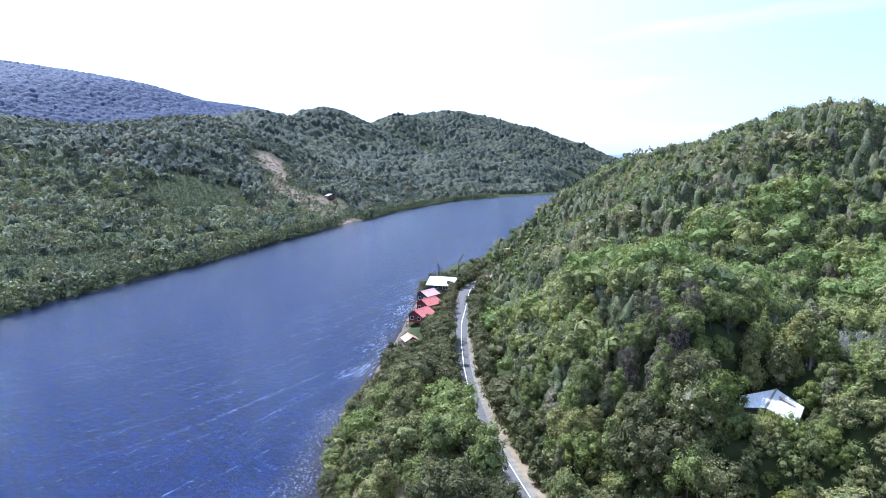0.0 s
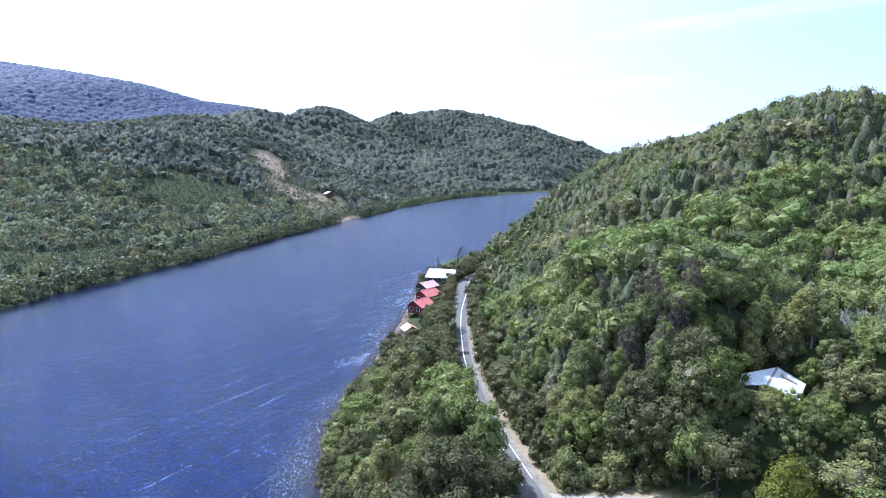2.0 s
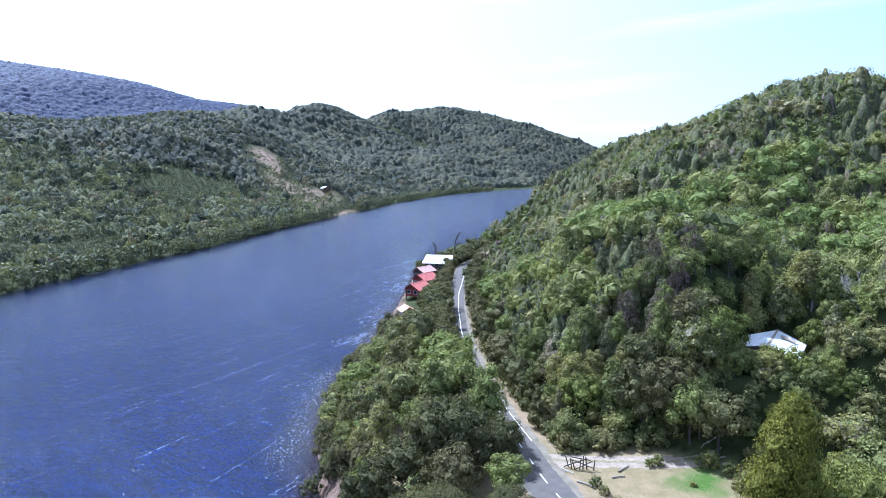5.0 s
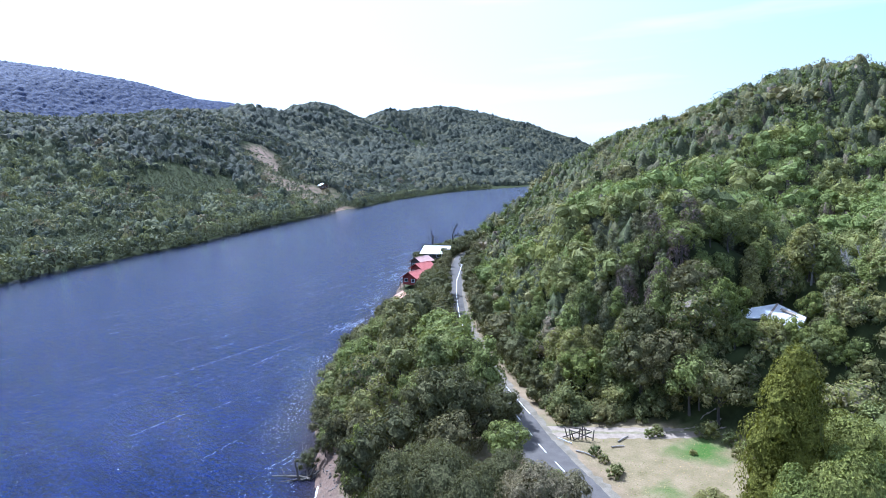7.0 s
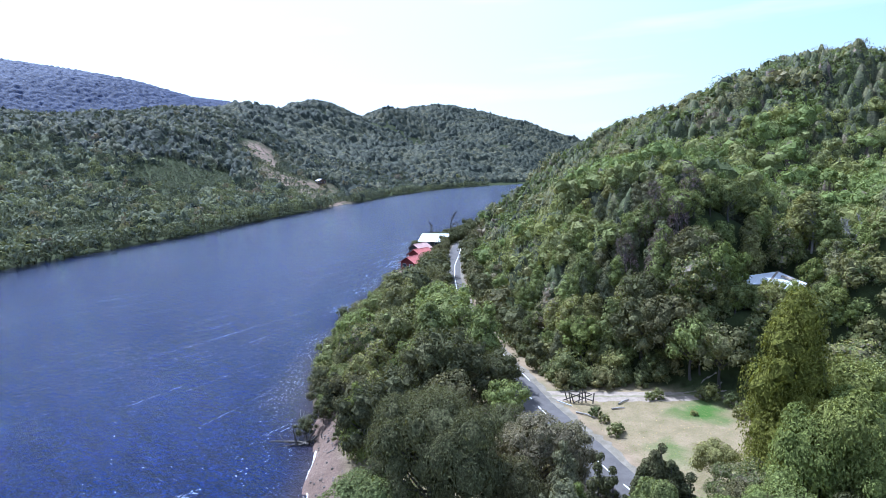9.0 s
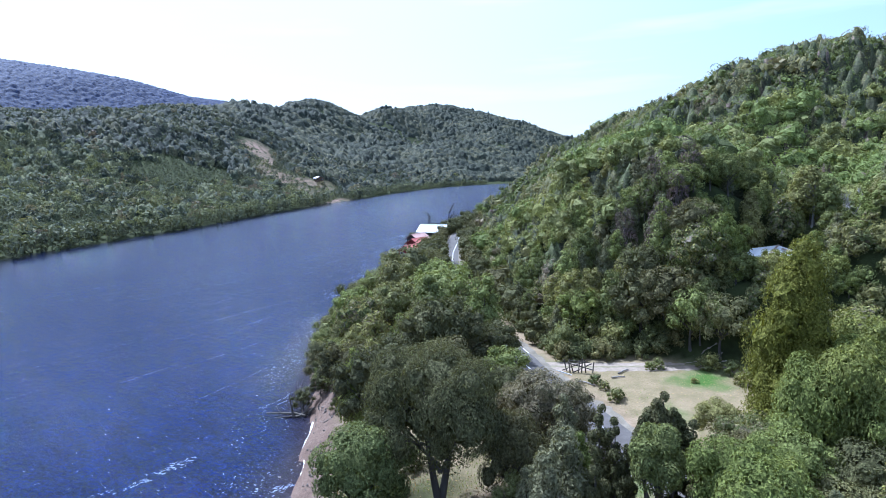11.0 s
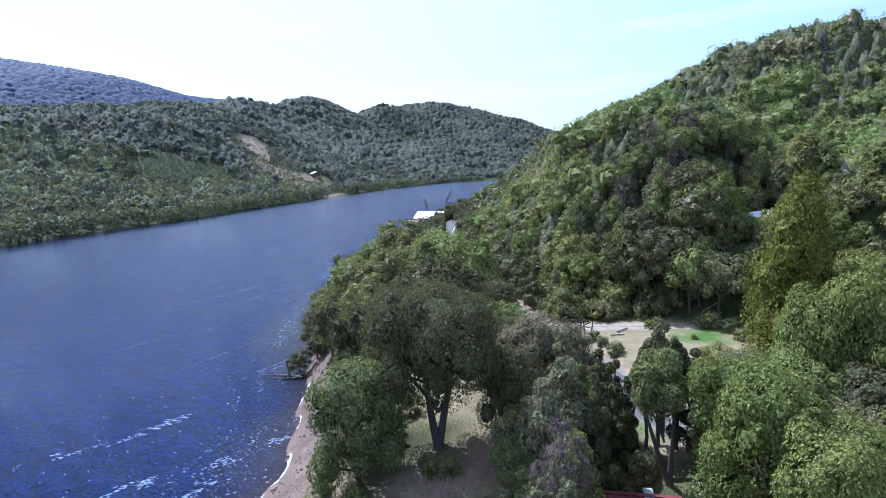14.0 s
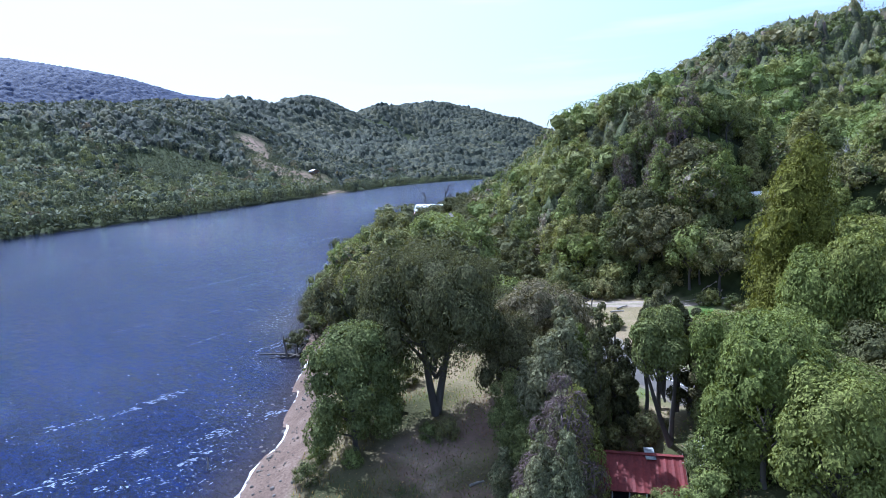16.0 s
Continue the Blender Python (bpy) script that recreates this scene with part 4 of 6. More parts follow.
def lakeside():
    rng = np.random.default_rng(77)

    def strip(x, y):
        road = np.interp(y, [p[1] for p in ROAD], [p[0] for p in ROAD])
        hut = ((np.abs(y - 203) < 42) & (x < road - 7.0)) | ((np.abs(y - 166) < 10) & (x < -7.5)) | ((y > 222) & (x < road - 6)) | ((y > 246) & (x < 7))
        return (inland_right(x, y) > 0.9) & (x < road - 3.7) & (y > 65 + 0.25 * (x + 18)) & ~hut

    X, Y, r = scatter(31, -24, 14, 60, 262, 4.9, strip)
    rest = []
    for x, y in zip(X, Y):
        pick = rng.choice(3, p=[0.45, 0.2, 0.35])
        hh = min(4.0 + 0.48 * float(inland_right(x, y)), 9.6) * rng.uniform(0.7, 1.28)
        if y > 118:
            hh *= 0.55 if x < -6 else 0.75
        if 140 < y < 168 and x < -3:
            hh = rng.uniform(1.8, 3.0)
        if 168 < y < 252:
            hh = rng.uniform(2.6, 4.6)
        if y < 112:
            (DARK, ROUND, YOUNG)[pick].plant(rng, x, y, hh, rng.uniform(0.9, 1.2), "trees between the road and the lake")
        else:
            rest.append((x, y, hh, (2, 0, 1)[pick], rng.uniform(0.05, 0.6)))
    # low scrub round the cabins, down to the water
    own = np.random.default_rng(78)
    cabins = np.array([(-10.8, 171.5), (-8.6, 196.0), (-6.6, 209.5), (-7.4, 224.0), (-1.4, 243.0)])

    def scrub(x, y):
        road = np.interp(y, [p[1] for p in ROAD], [p[0] for p in ROAD])
        free = np.min([np.hypot(x - cx, y - cy) for cx, cy in cabins], 0) > np.where(y > 232, 7.5, 4.9)
        behind = (y < 168) | (y > 247) | (x > np.interp(y, cabins[:, 1], cabins[:, 0]) + 1.5)
        return free & behind & (inland_right(x, y) > 0.5) & (x < road - 4.2)

    for x, y in zip(*scatter(35, -24, 14, 134, 264, 2.7, scrub)[:2]):
        low = own.uniform(2.4, 3.8) if y < 168 else own.uniform(2.8, 4.6)
        rest.append((x, y, low, own.integers(3), own.uniform(0.15, 0.9)))
    for y in np.arange(165, 236, 2.3):
        x = np.interp(y, [p[1] for p in ROAD], [p[0] for p in ROAD]) - rng.uniform(4.2, 7.0)
        rest.append((x, y, rng.uniform(3.2, 5.6), rng.integers(3), rng.uniform(0.05, 0.6)))
    for y in np.arange(82, 165, 2.6):
        x = np.interp(y, [p[1] for p in ROAD], [p[0] for p in ROAD]) - rng.uniform(4.0, 5.0)
        rest.append((x, y, rng.uniform(6.2, 8.4), rng.integers(3), rng.uniform(0.05, 0.5)))
    for y in np.arange(85, 246, 2.9):
        x = np.interp(y, [p[1] for p in ROAD], [p[0] for p in ROAD]) + rng.uniform(3.9, 5.8)
        rest.append((x, y, rng.uniform(4.2, 7.2), rng.integers(3), rng.uniform(0.1, 0.9)))
    for x, y in [(6, 238), (5, 243), (7, 247), (8, 243), (9, 252), (12, 256), (9, 259), (14, 262), (10, 265), (17, 268), (20, 274), (13, 272)]:
        rest.append((x, y, rng.uniform(5, 7.5), 2, rng.uniform(0.05, 0.4)))
    forest("roadside_woods", np.array(rest), WOOD_KINDS, LEAF_DARK, "dense trees on both sides of the lake road", 9)
    for _ in range(44):
        x, y = rng.uniform(14.5, 41), rng.uniform(78.2, 82.5)
        (BUSH, BUSH, FERN, ROUND)[rng.integers(4)].plant(rng, x, y, rng.uniform(2.2, 4.4), 0.9, "bushes at the foot of the slope", "leafy bush at the foot of the wooded slope")
    for _ in range(40):
        x, y = rng.uniform(42, 68), rng.uniform(50, 77)
        (BUSH, ROUND, BUSH, YOUNG, BRIGHT)[rng.integers(5)].plant(rng, x, y, rng.uniform(2.6, 5.5), 1.0, "bushes above the meadow", "bright leafy bush on the slope above the meadow")
    for x, y, h in [(41.2, 79.0, 3.6), (43.2, 78.6, 3.4), (39.2, 80.6, 4.2), (44.6, 76.4, 3.6), (42.4, 76.2, 4.2), (47.2, 73.6, 3.4), (50.2, 76.0, 3.4), (52.0, 79.0, 3.2), (46.0, 72.2, 4.2), (38.4, 77.6, 4.6)]:
        ROUND.plant(rng, x, y, h, 1.1, "trees round the hill house")
    GIANT.plant(rng, -0.4, 45.8, 13.7, 0.78, turn=20)
    SHORE_ROUND.plant(rng, -6.4, 43.2, 10.6, 0.92, label="dense rounded dark green tree on the shore bank")
    for x, y, h, w in [(-8.6, 62.4, 9.0, 0.9), (-1.8, 71.0, 10.6, 0.9), (3.1, 70.6, 9.2, 0.9), (-5.2, 66.0, 8.6, 1.0), (0.6, 63.5, 8.0, 1.0), (-10.6, 70.0, 8.0, 0.9)]:
        DARK.plant(rng, x, y, h, w, "trees between the road and the lake")
    DARK.plant(rng, 6.8, 73.0, 6.4, 1.0, "trees between the road and the lake")
    DARK_TUFT.plant(rng, -12.8, 71.9, 8.6, 1.3, "trees between the road and the lake", "dark shore tree with a bare leaning trunk", lean=-6)
    FRESH_SPIRE.plant(rng, -9.4, 63.4, 9.6, 0.9, "trees between the road and the lake", "yellow-green tree among darker shore trees")
    for y in np.arange(78.5, 121, 2.5):
        x = np.interp(y, RIGHT_Y, RIGHT_X) + rng.uniform(0.9, 1.9)
        (DARK, ROUND, BUSH)[rng.integers(3)].plant(rng, x, y, rng.uniform(3.2, 5.2), 1.05, "trees between the road and the lake", "low dark tree leaning over the water's edge")
    for x, y in zip(*scatter(44, 14, 52, 86, 112, 3.5, lambda x, y: (near_line(x, y, ROAD) > 6) & (np.hypot(x - 45.8, y - 82.8) > 8))[:2]):
        (YOUNG, ROUND, SPIRE, YOUNG)[rng.integers(4)].plant(rng, x, y, rng.uniform(4.6, 7.6), rng.uniform(0.9, 1.2), "trees on the lower slope")
    ROUND.plant(rng, 6.9, 64.8, 6.2, 1.1, "trees between the road and the lake")
    behind_shore = [(TAN, 8.3, 50.0, 9.0, 1.0), (TAN, 10.9, 51.6, 6.8, 1.1), (DARK, 5.4, 44.8, 8.6, 0.75), (TAN, 6.4, 52.6, 6.6, 1.0), (DARK, 6.2, 57.0, 6.6, 1.0), (SPIRE, 9.6, 45.8, 9.0, 0.9),
                    (COLUMN, 11.8, 44.2, 9.3, 0.9), (COLUMN, 12.6, 43.0, 9.0, 0.9), (COLUMN, 13.2, 42.0, 7.6, 0.9), (COLUMN, 10.8, 42.6, 8.4, 0.9), (COLUMN, 10.1, 38.6, 10.6, 0.8), (DARK_TUFT, 15.4, 41.7, 9.6, 0.9),
                    (DARK_TUFT, 14.4, 41.6, 8.9, 0.9), (COLUMN, 17.0, 40.0, 8.2, 1.2), (DARK_TUFT, 16.3, 40.8, 8.6, 0.9), (COLUMN, 17.4, 38.6, 6.4, 1.2), (ROUND, 10.4, 56.0, 4.6, 1.1)]
    beside_shed = [(SPIRE, 8.4, 40.2, 11.2, 0.9), (SPIRE, 6.7, 38.4, 11.0, 0.9), (FRESH_SPIRE, 8.0, 34.8, 8.8, 0.9), (FRESH_SPIRE, 9.6, 41.6, 9.6, 0.9), (ROUND, 4.9, 39.0, 6.0, 0.8), (SPIRE, 7.3, 35.6, 8.4, 0.9),
                   (ROUND, 5.4, 36.8, 5.4, 0.9), (SPIRE, 5.8, 34.6, 4.4, 1.0), (SPIRE, 6.5, 31.2, 7.4, 0.8), (SPIRE, 5.2, 32.2, 6.8, 0.9), (SPIRE, 3.7, 36.2, 4.2, 1.0), (SPIRE, 7.9, 33.0, 4.6, 1.0), (ROUND, 5.2, 41.6, 6.0, 0.8), (SPIRE, 5.9, 40.2, 8.4, 0.9),
                   (SPIRE, 7.4, 43.0, 7.0, 0.9)]
    right_of_road = [(BRIGHT, 17.3, 35.0, 9.4, 0.85), (FRESH_SPIRE, 16.2, 33.0, 7.4, 1.1), (BRIGHT, 17.0, 30.6, 10.6, 0.8), (BRIGHT, 17.7, 26.0, 8.6, 0.9), (FRESH_SPIRE, 19.8, 32.6, 8.8, 1.0), (BRIGHT, 20.4, 28.8, 8.0, 0.9),
                     (BRIGHT, 20.2, 35.8, 8.2, 0.9), (ROUND, 23.2, 38.8, 8.0, 0.9), (ROUND, 24.7, 35.1, 5.8, 1.1), (SPIRE, 22.6, 33.2, 6.2, 1.1), (DARK, 21.4, 40.6, 6.4, 1.0), (YOUNG, 20.0, 39.4, 6.2, 1.1),
                     (BRIGHT, 26.4, 41.6, 12.0, 0.72), (BRIGHT, 28.9, 41.2, 13.4, 0.72), (BRIGHT, 31.8, 43.2, 13.0, 0.75), (BRIGHT, 34.0, 47.8, 14.0, 0.75), (BRIGHT, 30.4, 38.4, 11.0, 0.8), (DARK, 27.2, 36.6, 7.6, 1.0),
                     (ROUND, 28.6, 33.0, 7.6, 1.1), (DARK, 24.6, 29.0, 6.0, 1.1), (ROUND, 23.0, 44.0, 6.6, 1.0), (ROUND, 31.0, 27.0, 8.0, 1.1), (ROUND, 24.4, 51.5, 4.6, 1.2)]
    above_meadow = [(BRIGHT, 38.0, 53.0, 10.0, 0.9), (ROUND, 36.0, 41.0, 10.0, 1.0), (ROUND, 41.5, 47.0, 10.0, 1.1), (DARK, 40.5, 59.0, 7.5, 1.1), (ROUND, 44.0, 53.0, 9.5, 1.0), (ROUND, 36.8, 60.0, 5.6, 1.2),
                    (ROUND, 46.0, 60.0, 9.0, 1.1), (YOUNG, 34.5, 57.5, 5.5, 1.4), (ROUND, 46.5, 66.0, 7.0, 1.2), (ROUND, 50.0, 51.0, 10.0, 1.1), (DARK, 48.0, 43.0, 10.0, 1.1), (BRIGHT, 41.0, 37.0, 9.0, 1.0),
                    (ROUND, 38.6, 64.6, 5.0, 1.2), (ROUND, 33.4, 52.6, 7.0, 1.0)]
    for sp, x, y, h, w in behind_shore + beside_shed + right_of_road + above_meadow:
        sp.plant(rng, x, y, h, w, "trees round the meadow")
    for x, y, h in [(6.9, 33.6, 9.6), (-12.2, 93.8, 5.4), (-10.4, 95.6, 5.6), (-7.6, 94.0, 6.6), (-5.0, 97.0, 6.4), (25.6, 40.0, 6.0), (29.4, 51.0, 4.4), (31.5, 86, 9.5), (34.5, 88, 9.0), (38, 92, 9.0), (28, 91, 8.0), (33, 92, 9.5), (13.6, 47.6, 3.4)]:
        TWIG.plant(rng, x, y, h, 1.0, "leafless trees")
    BARE_FOOT.plant(rng, 15.0, 38.2, 10.2, 0.9, label="slender tree with a leaning bare trunk beside the red roof", lean=-10, turn=10)
    OLIVE.plant(rng, 28.4, 47.4, 19.2, 0.80, "trees round the meadow", turn=40, fine=70)
    for _ in range(16):
        x, y = rng.uniform(43, 63), rng.uniform(60, 79)
        (BUSH, FERN, BUSH, BUSH)[rng.integers(4)].plant(rng, x, y, rng.uniform(1.6, 3.2), 1.1, "bushes above the meadow", "fresh green bush on the slope below the house")
    for x, y in zip(*scatter(43, 39.0, 62, 61, 79, 2.3, lambda x, y: np.hypot(x - 45.8, y - 82.8) > 6)[:2]):
        (BUSH, BUSH, BUSH, BRIGHT)[rng.integers(4)].plant(rng, x, y, rng.uniform(1.9, 3.4), 1.1, "bushes above the meadow", "fresh green bush on the slope below the house")
    flowering = BUSH.plant(rng, 15.4, 33.4, 2.6, 1.0, "bushes near the shore and meadow", "bush covered in small white blossoms beside the red roof")
    petals = plain("white_blossom", (0.62, 0.60, 0.55), (0.80, 0.78, 0.74), 6.0, 0.7, 0.1)
    V, F = crown_arrays(rng, round_lobes(rng, 10, 0.62, 0.1, (0.26, 0.4)), 420, 0.014, 1, 0.7, 0, 0.0)
    part("blossoms", mesh_from("blossoms", V, F, [petals]), flowering, "clusters of small white blossoms")
    shore_bushes = [(-7.2, 50.5, 2.2), (-4.8, 49.0, 2.4), (-3.0, 52.0, 2.2), (-7.0, 47.5, 1.8), (-9.6, 40.6, 1.7), (-9.2, 43.0, 1.4), (-6.6, 41.6, 1.5), (-4.2, 47.0, 1.8), (0.3, 42.8, 1.8),
                    (-1.0, 43.0, 1.5), (11.6, 40.4, 2.2), (14.0, 40.0, 2.2), (9.0, 31.6, 2.4), (11.0, 32.6, 2.0), (12.8, 33.0, 2.0), (6.6, 31.6, 2.6), (11.4, 30.0, 2.6), (4.4, 33.0, 2.4),
                    (14.6, 31.4, 2.6), (17.4, 37.8, 2.6), (-12.8, 70.5, 1.6), (-9.8, 67.0, 2.0)]
    meadow_bushes = [(16.9, 90.1, 4.0), (15.6, 88.2, 3.4), (18.4, 87.6, 3.6), (16.0, 25.0, 3.0), (25.4, 72.0, 1.2), (26.6, 72.4, 1.5), (32.0, 71.6, 1.8),
                     (32.8, 71.4, 2.2), (34.4, 69.4, 1.9), (28.8, 67.0, 0.8), (33.6, 66.0, 1.5), (31.5, 55.5, 1.5), (33.0, 53.5, 1.8), (35.5, 66.5, 2.2), (17.6, 67.6, 1.4),
                     (18.2, 65.8, 1.2), (18.4, 62.4, 1.5), (19.0, 63.2, 1.3), (29.0, 52.0, 1.2), (24.0, 44.5, 3.0), (27.0, 47.5, 2.6)]
    for x, y, h in shore_bushes + meadow_bushes:
        BUSH.plant(rng, x, y, h, 1.0, "bushes near the shore and meadow")
    for k in range(46):
        x = 15.5 + 22 * k / 45 + rng.uniform(-0.4, 0.4)
        FERN.plant(rng, x, 76.9 + rng.uniform(-0.3, 1.9), rng.uniform(0.7, 2.5), rng.uniform(0.8, 1.2), "fern clumps along the track")
    for k in range(26):
        y = 80 + 2.2 * k + rng.uniform(-0.6, 0.6)
        x = np.interp(y, [p[1] for p in ROAD], [p[0] for p in ROAD]) + 5.2 + rng.uniform(-0.2, 1.2)
        FERN.plant(rng, x, y, rng.uniform(1.2, 2.6), 1.0, "fern clumps along the road")
    # leafless trees
    made = [mesh_from("bare_crown", *bare_arrays(rng), [DEADWOOD], None, True) for _ in range(4)]
    stout = mesh_from("bare_crown", *bare_arrays(rng, 0.6, 3, 0.028), [BARK], None, True)
    for x, y, h, text in [(-3.6, 253, 13.0, "grey dead tree standing on the lake point"), (5.0, 264, 12.0, "grey dead tree standing on the lake point"),
                          (62, 90, 10.5, "tall pale bare trunk in the wood"), (58, 93, 10.5, "tall pale bare trunk in the wood"), (64.5, 95, 11, "tall pale bare trunk in the wood"),
                          (67, 87, 10, "tall pale bare trunk in the wood"), (55, 89, 9.5, "tall pale bare trunk in the wood"), (-9, 88, 8.6, "grey leafless tree between road and lake"),
                          (-11, 72, 6.5, "grey leafless tree between road and lake"), (-13, 100, 7.5, "grey leafless tree between road and lake"), (29.8, 52.5, 4.6, "leafless twiggy shrub by the meadow"),
                          (-18.6, 77.0, 4.2, "small shore tree leaning over the water")]:
        z = max(float(height(x, y)), 0) - 0.1
        t = thing("bare_tree", x, y, z, rng.uniform(0, 360), (h, h, h))
        part("bare_crown", stout if y > 200 else made[rng.integers(4)], t)
        tagged(t, text, "tree", "leafless trees")
    DARK.plant(rng, -18.2, 76.6, 3.4, 1.1, label="small dark shore tree leaning over the water")


lakeside()


# ---- road, track, shore ----
def line_at(line, step=1.0):
    """Even points along a smooth polyline, with side directions."""
    P = np.array(line, float)
    s = np.r_[0, np.cumsum(np.hypot(*np.diff(P, axis=0).T))]
    q = np.arange(0, s[-1], step)
    x, y = np.interp(q, s, P[:, 0]), np.interp(q, s, P[:, 1])
    for _ in range(6):
        x[1:-1], y[1:-1] = (x[:-2] + 2 * x[1:-1] + x[2:]) / 4, (y[:-2] + 2 * y[1:-1] + y[2:]) / 4
    dx, dy = np.gradient(x), np.gradient(y)
    n = np.hypot(dx, dy)
    return x, y, dy / n, -dx / n


def ribbon(name, line, left, right, lift, mat, label, category, rows=None, ragged=0.0, floor_z=None, strips=4):
    """A band along a line, laid on the ground. Offsets to its right are positive."""
    x, y, nx, ny = line_at(line, 0.8)
    if rows:
        x, y, nx, ny = (a[(y >= rows[0]) & (y <= rows[1])] for a in (x, y, nx, ny))
    V = []
    for k in range(strips + 1):
        o = left + (right - left) * k / strips + ragged * wobble(x * 3, y * 3, 2.0, k * 3.1) * (k in (0, strips))
        px, py = x + nx * o, y + ny * o
        z = (height(px, py) if floor_z is None else np.full(len(px), floor_z)) + lift
        V.append(np.stack([px, py, z], -1))
    n, m = len(x), strips + 1
    i = np.arange(n * m).reshape(m, n)
    F = np.stack([i[:-1, :-1], i[1:, :-1], i[1:, 1:], i[:-1, 1:]], -1).reshape(-1, 4)
    return tagged(new(name, mesh_from(name, np.concatenate(V), F, [mat], None, True)), label, category, kind="structure")


VERGE = plain("verge_gravel", (0.13, 0.11, 0.08), (0.27, 0.235, 0.185), 1.0, 0.95, 0.6, dist=0.05)
ribbon("road", ROAD, -2.75, 2.05, 0.06, ASPHALT, "narrow grey asphalt lake road", "road", ragged=0.12, floor_z=5.75)
ribbon("road_shoulder", ROAD, -3.2, 3.0, 0.03, VERGE, "pale gravel verge of the road", "road", ragged=0.5, floor_z=5.75)
ribbon("centre_line", ROAD, 0.36, 0.56, 0.068, LINE, "white painted centre line", "road marking", (88, 236), floor_z=5.75, strips=1)
for k in range(12):
    y0 = 36 + 4.6 * k
    ribbon("lane_dash", ROAD, -0.07, 0.07, 0.068, LINE, "white painted lane dash", "road marking", (y0, y0 + 2.6), floor_z=5.75, strips=1)
ribbon("edge_line", ROAD, 1.85, 1.98, 0.068, LINE, "worn white edge line", "road marking", (79, 92), floor_z=5.75, strips=1)
ribbon("track", TRACK, -1.6, 1.6, 0.014, GRAVEL, "pale gravel farm track", "track", ragged=0.35, strips=6)
ribbon("track_grass", TRACK, -0.35, 0.30, 0.022, plain("track_grass", (0.17, 0.15, 0.08), (0.30, 0.26, 0.18), 2.0, 0.95, 0.5), "worn grass strip between wheel ruts", "track",
       (72, 76), ragged=0.25, strips=2)


def shore_x(y):
    x = np.interp(y, RIGHT_Y, RIGHT_X)
    for _ in range(12):
        x = x - inland_right(x, y) * 0.6
    return x


sy = np.linspace(34, 76, 90)
FOAM_LINE = list(zip(shore_x(sy) + 0.05, sy))
ribbon("foam", FOAM_LINE, -0.16, 0.16, 0.05, FOAM, "white foam line along the shore", "foam", ragged=0.22, floor_z=0.03, strips=2)


def stones():
    rng = np.random.default_rng(9)
    bv, bf = box_ball(2)
    V, F, b = [], [], 0
    for _ in range(900):
        y = rng.uniform(32, 112)
        x = float(shore_x(np.array([y]))[0]) + rng.normal(1.2, 1.6)
        s = abs(rng.normal(0.0, 0.075)) + 0.03
        w = bv * s * rng.uniform(0.6, 1.2, 3) + np.array([x, y, max(float(height(x, y)), -0.1)])
        V.append(w)
        F.append(bf + b)
        b += len(w)
    tagged(new("shore_stones", mesh_from("shore_stones", np.concatenate(V), np.concatenate(F), [STONE])), "grey-brown stones strewn along the shore", "stones", kind="stuff")


stones()


BAND_A = [(-30.7, 43.7), (-25.4, 49.3), (-19.6, 53.3), (-14.9, 58.6)]
BAND_B = [(-25.7, 43.0), (-22.1, 46.2), (-19.3, 49.4)]
BAND_C = [(-39.3, 52.5), (-31.2, 58.1), (-27.4, 63.9)]


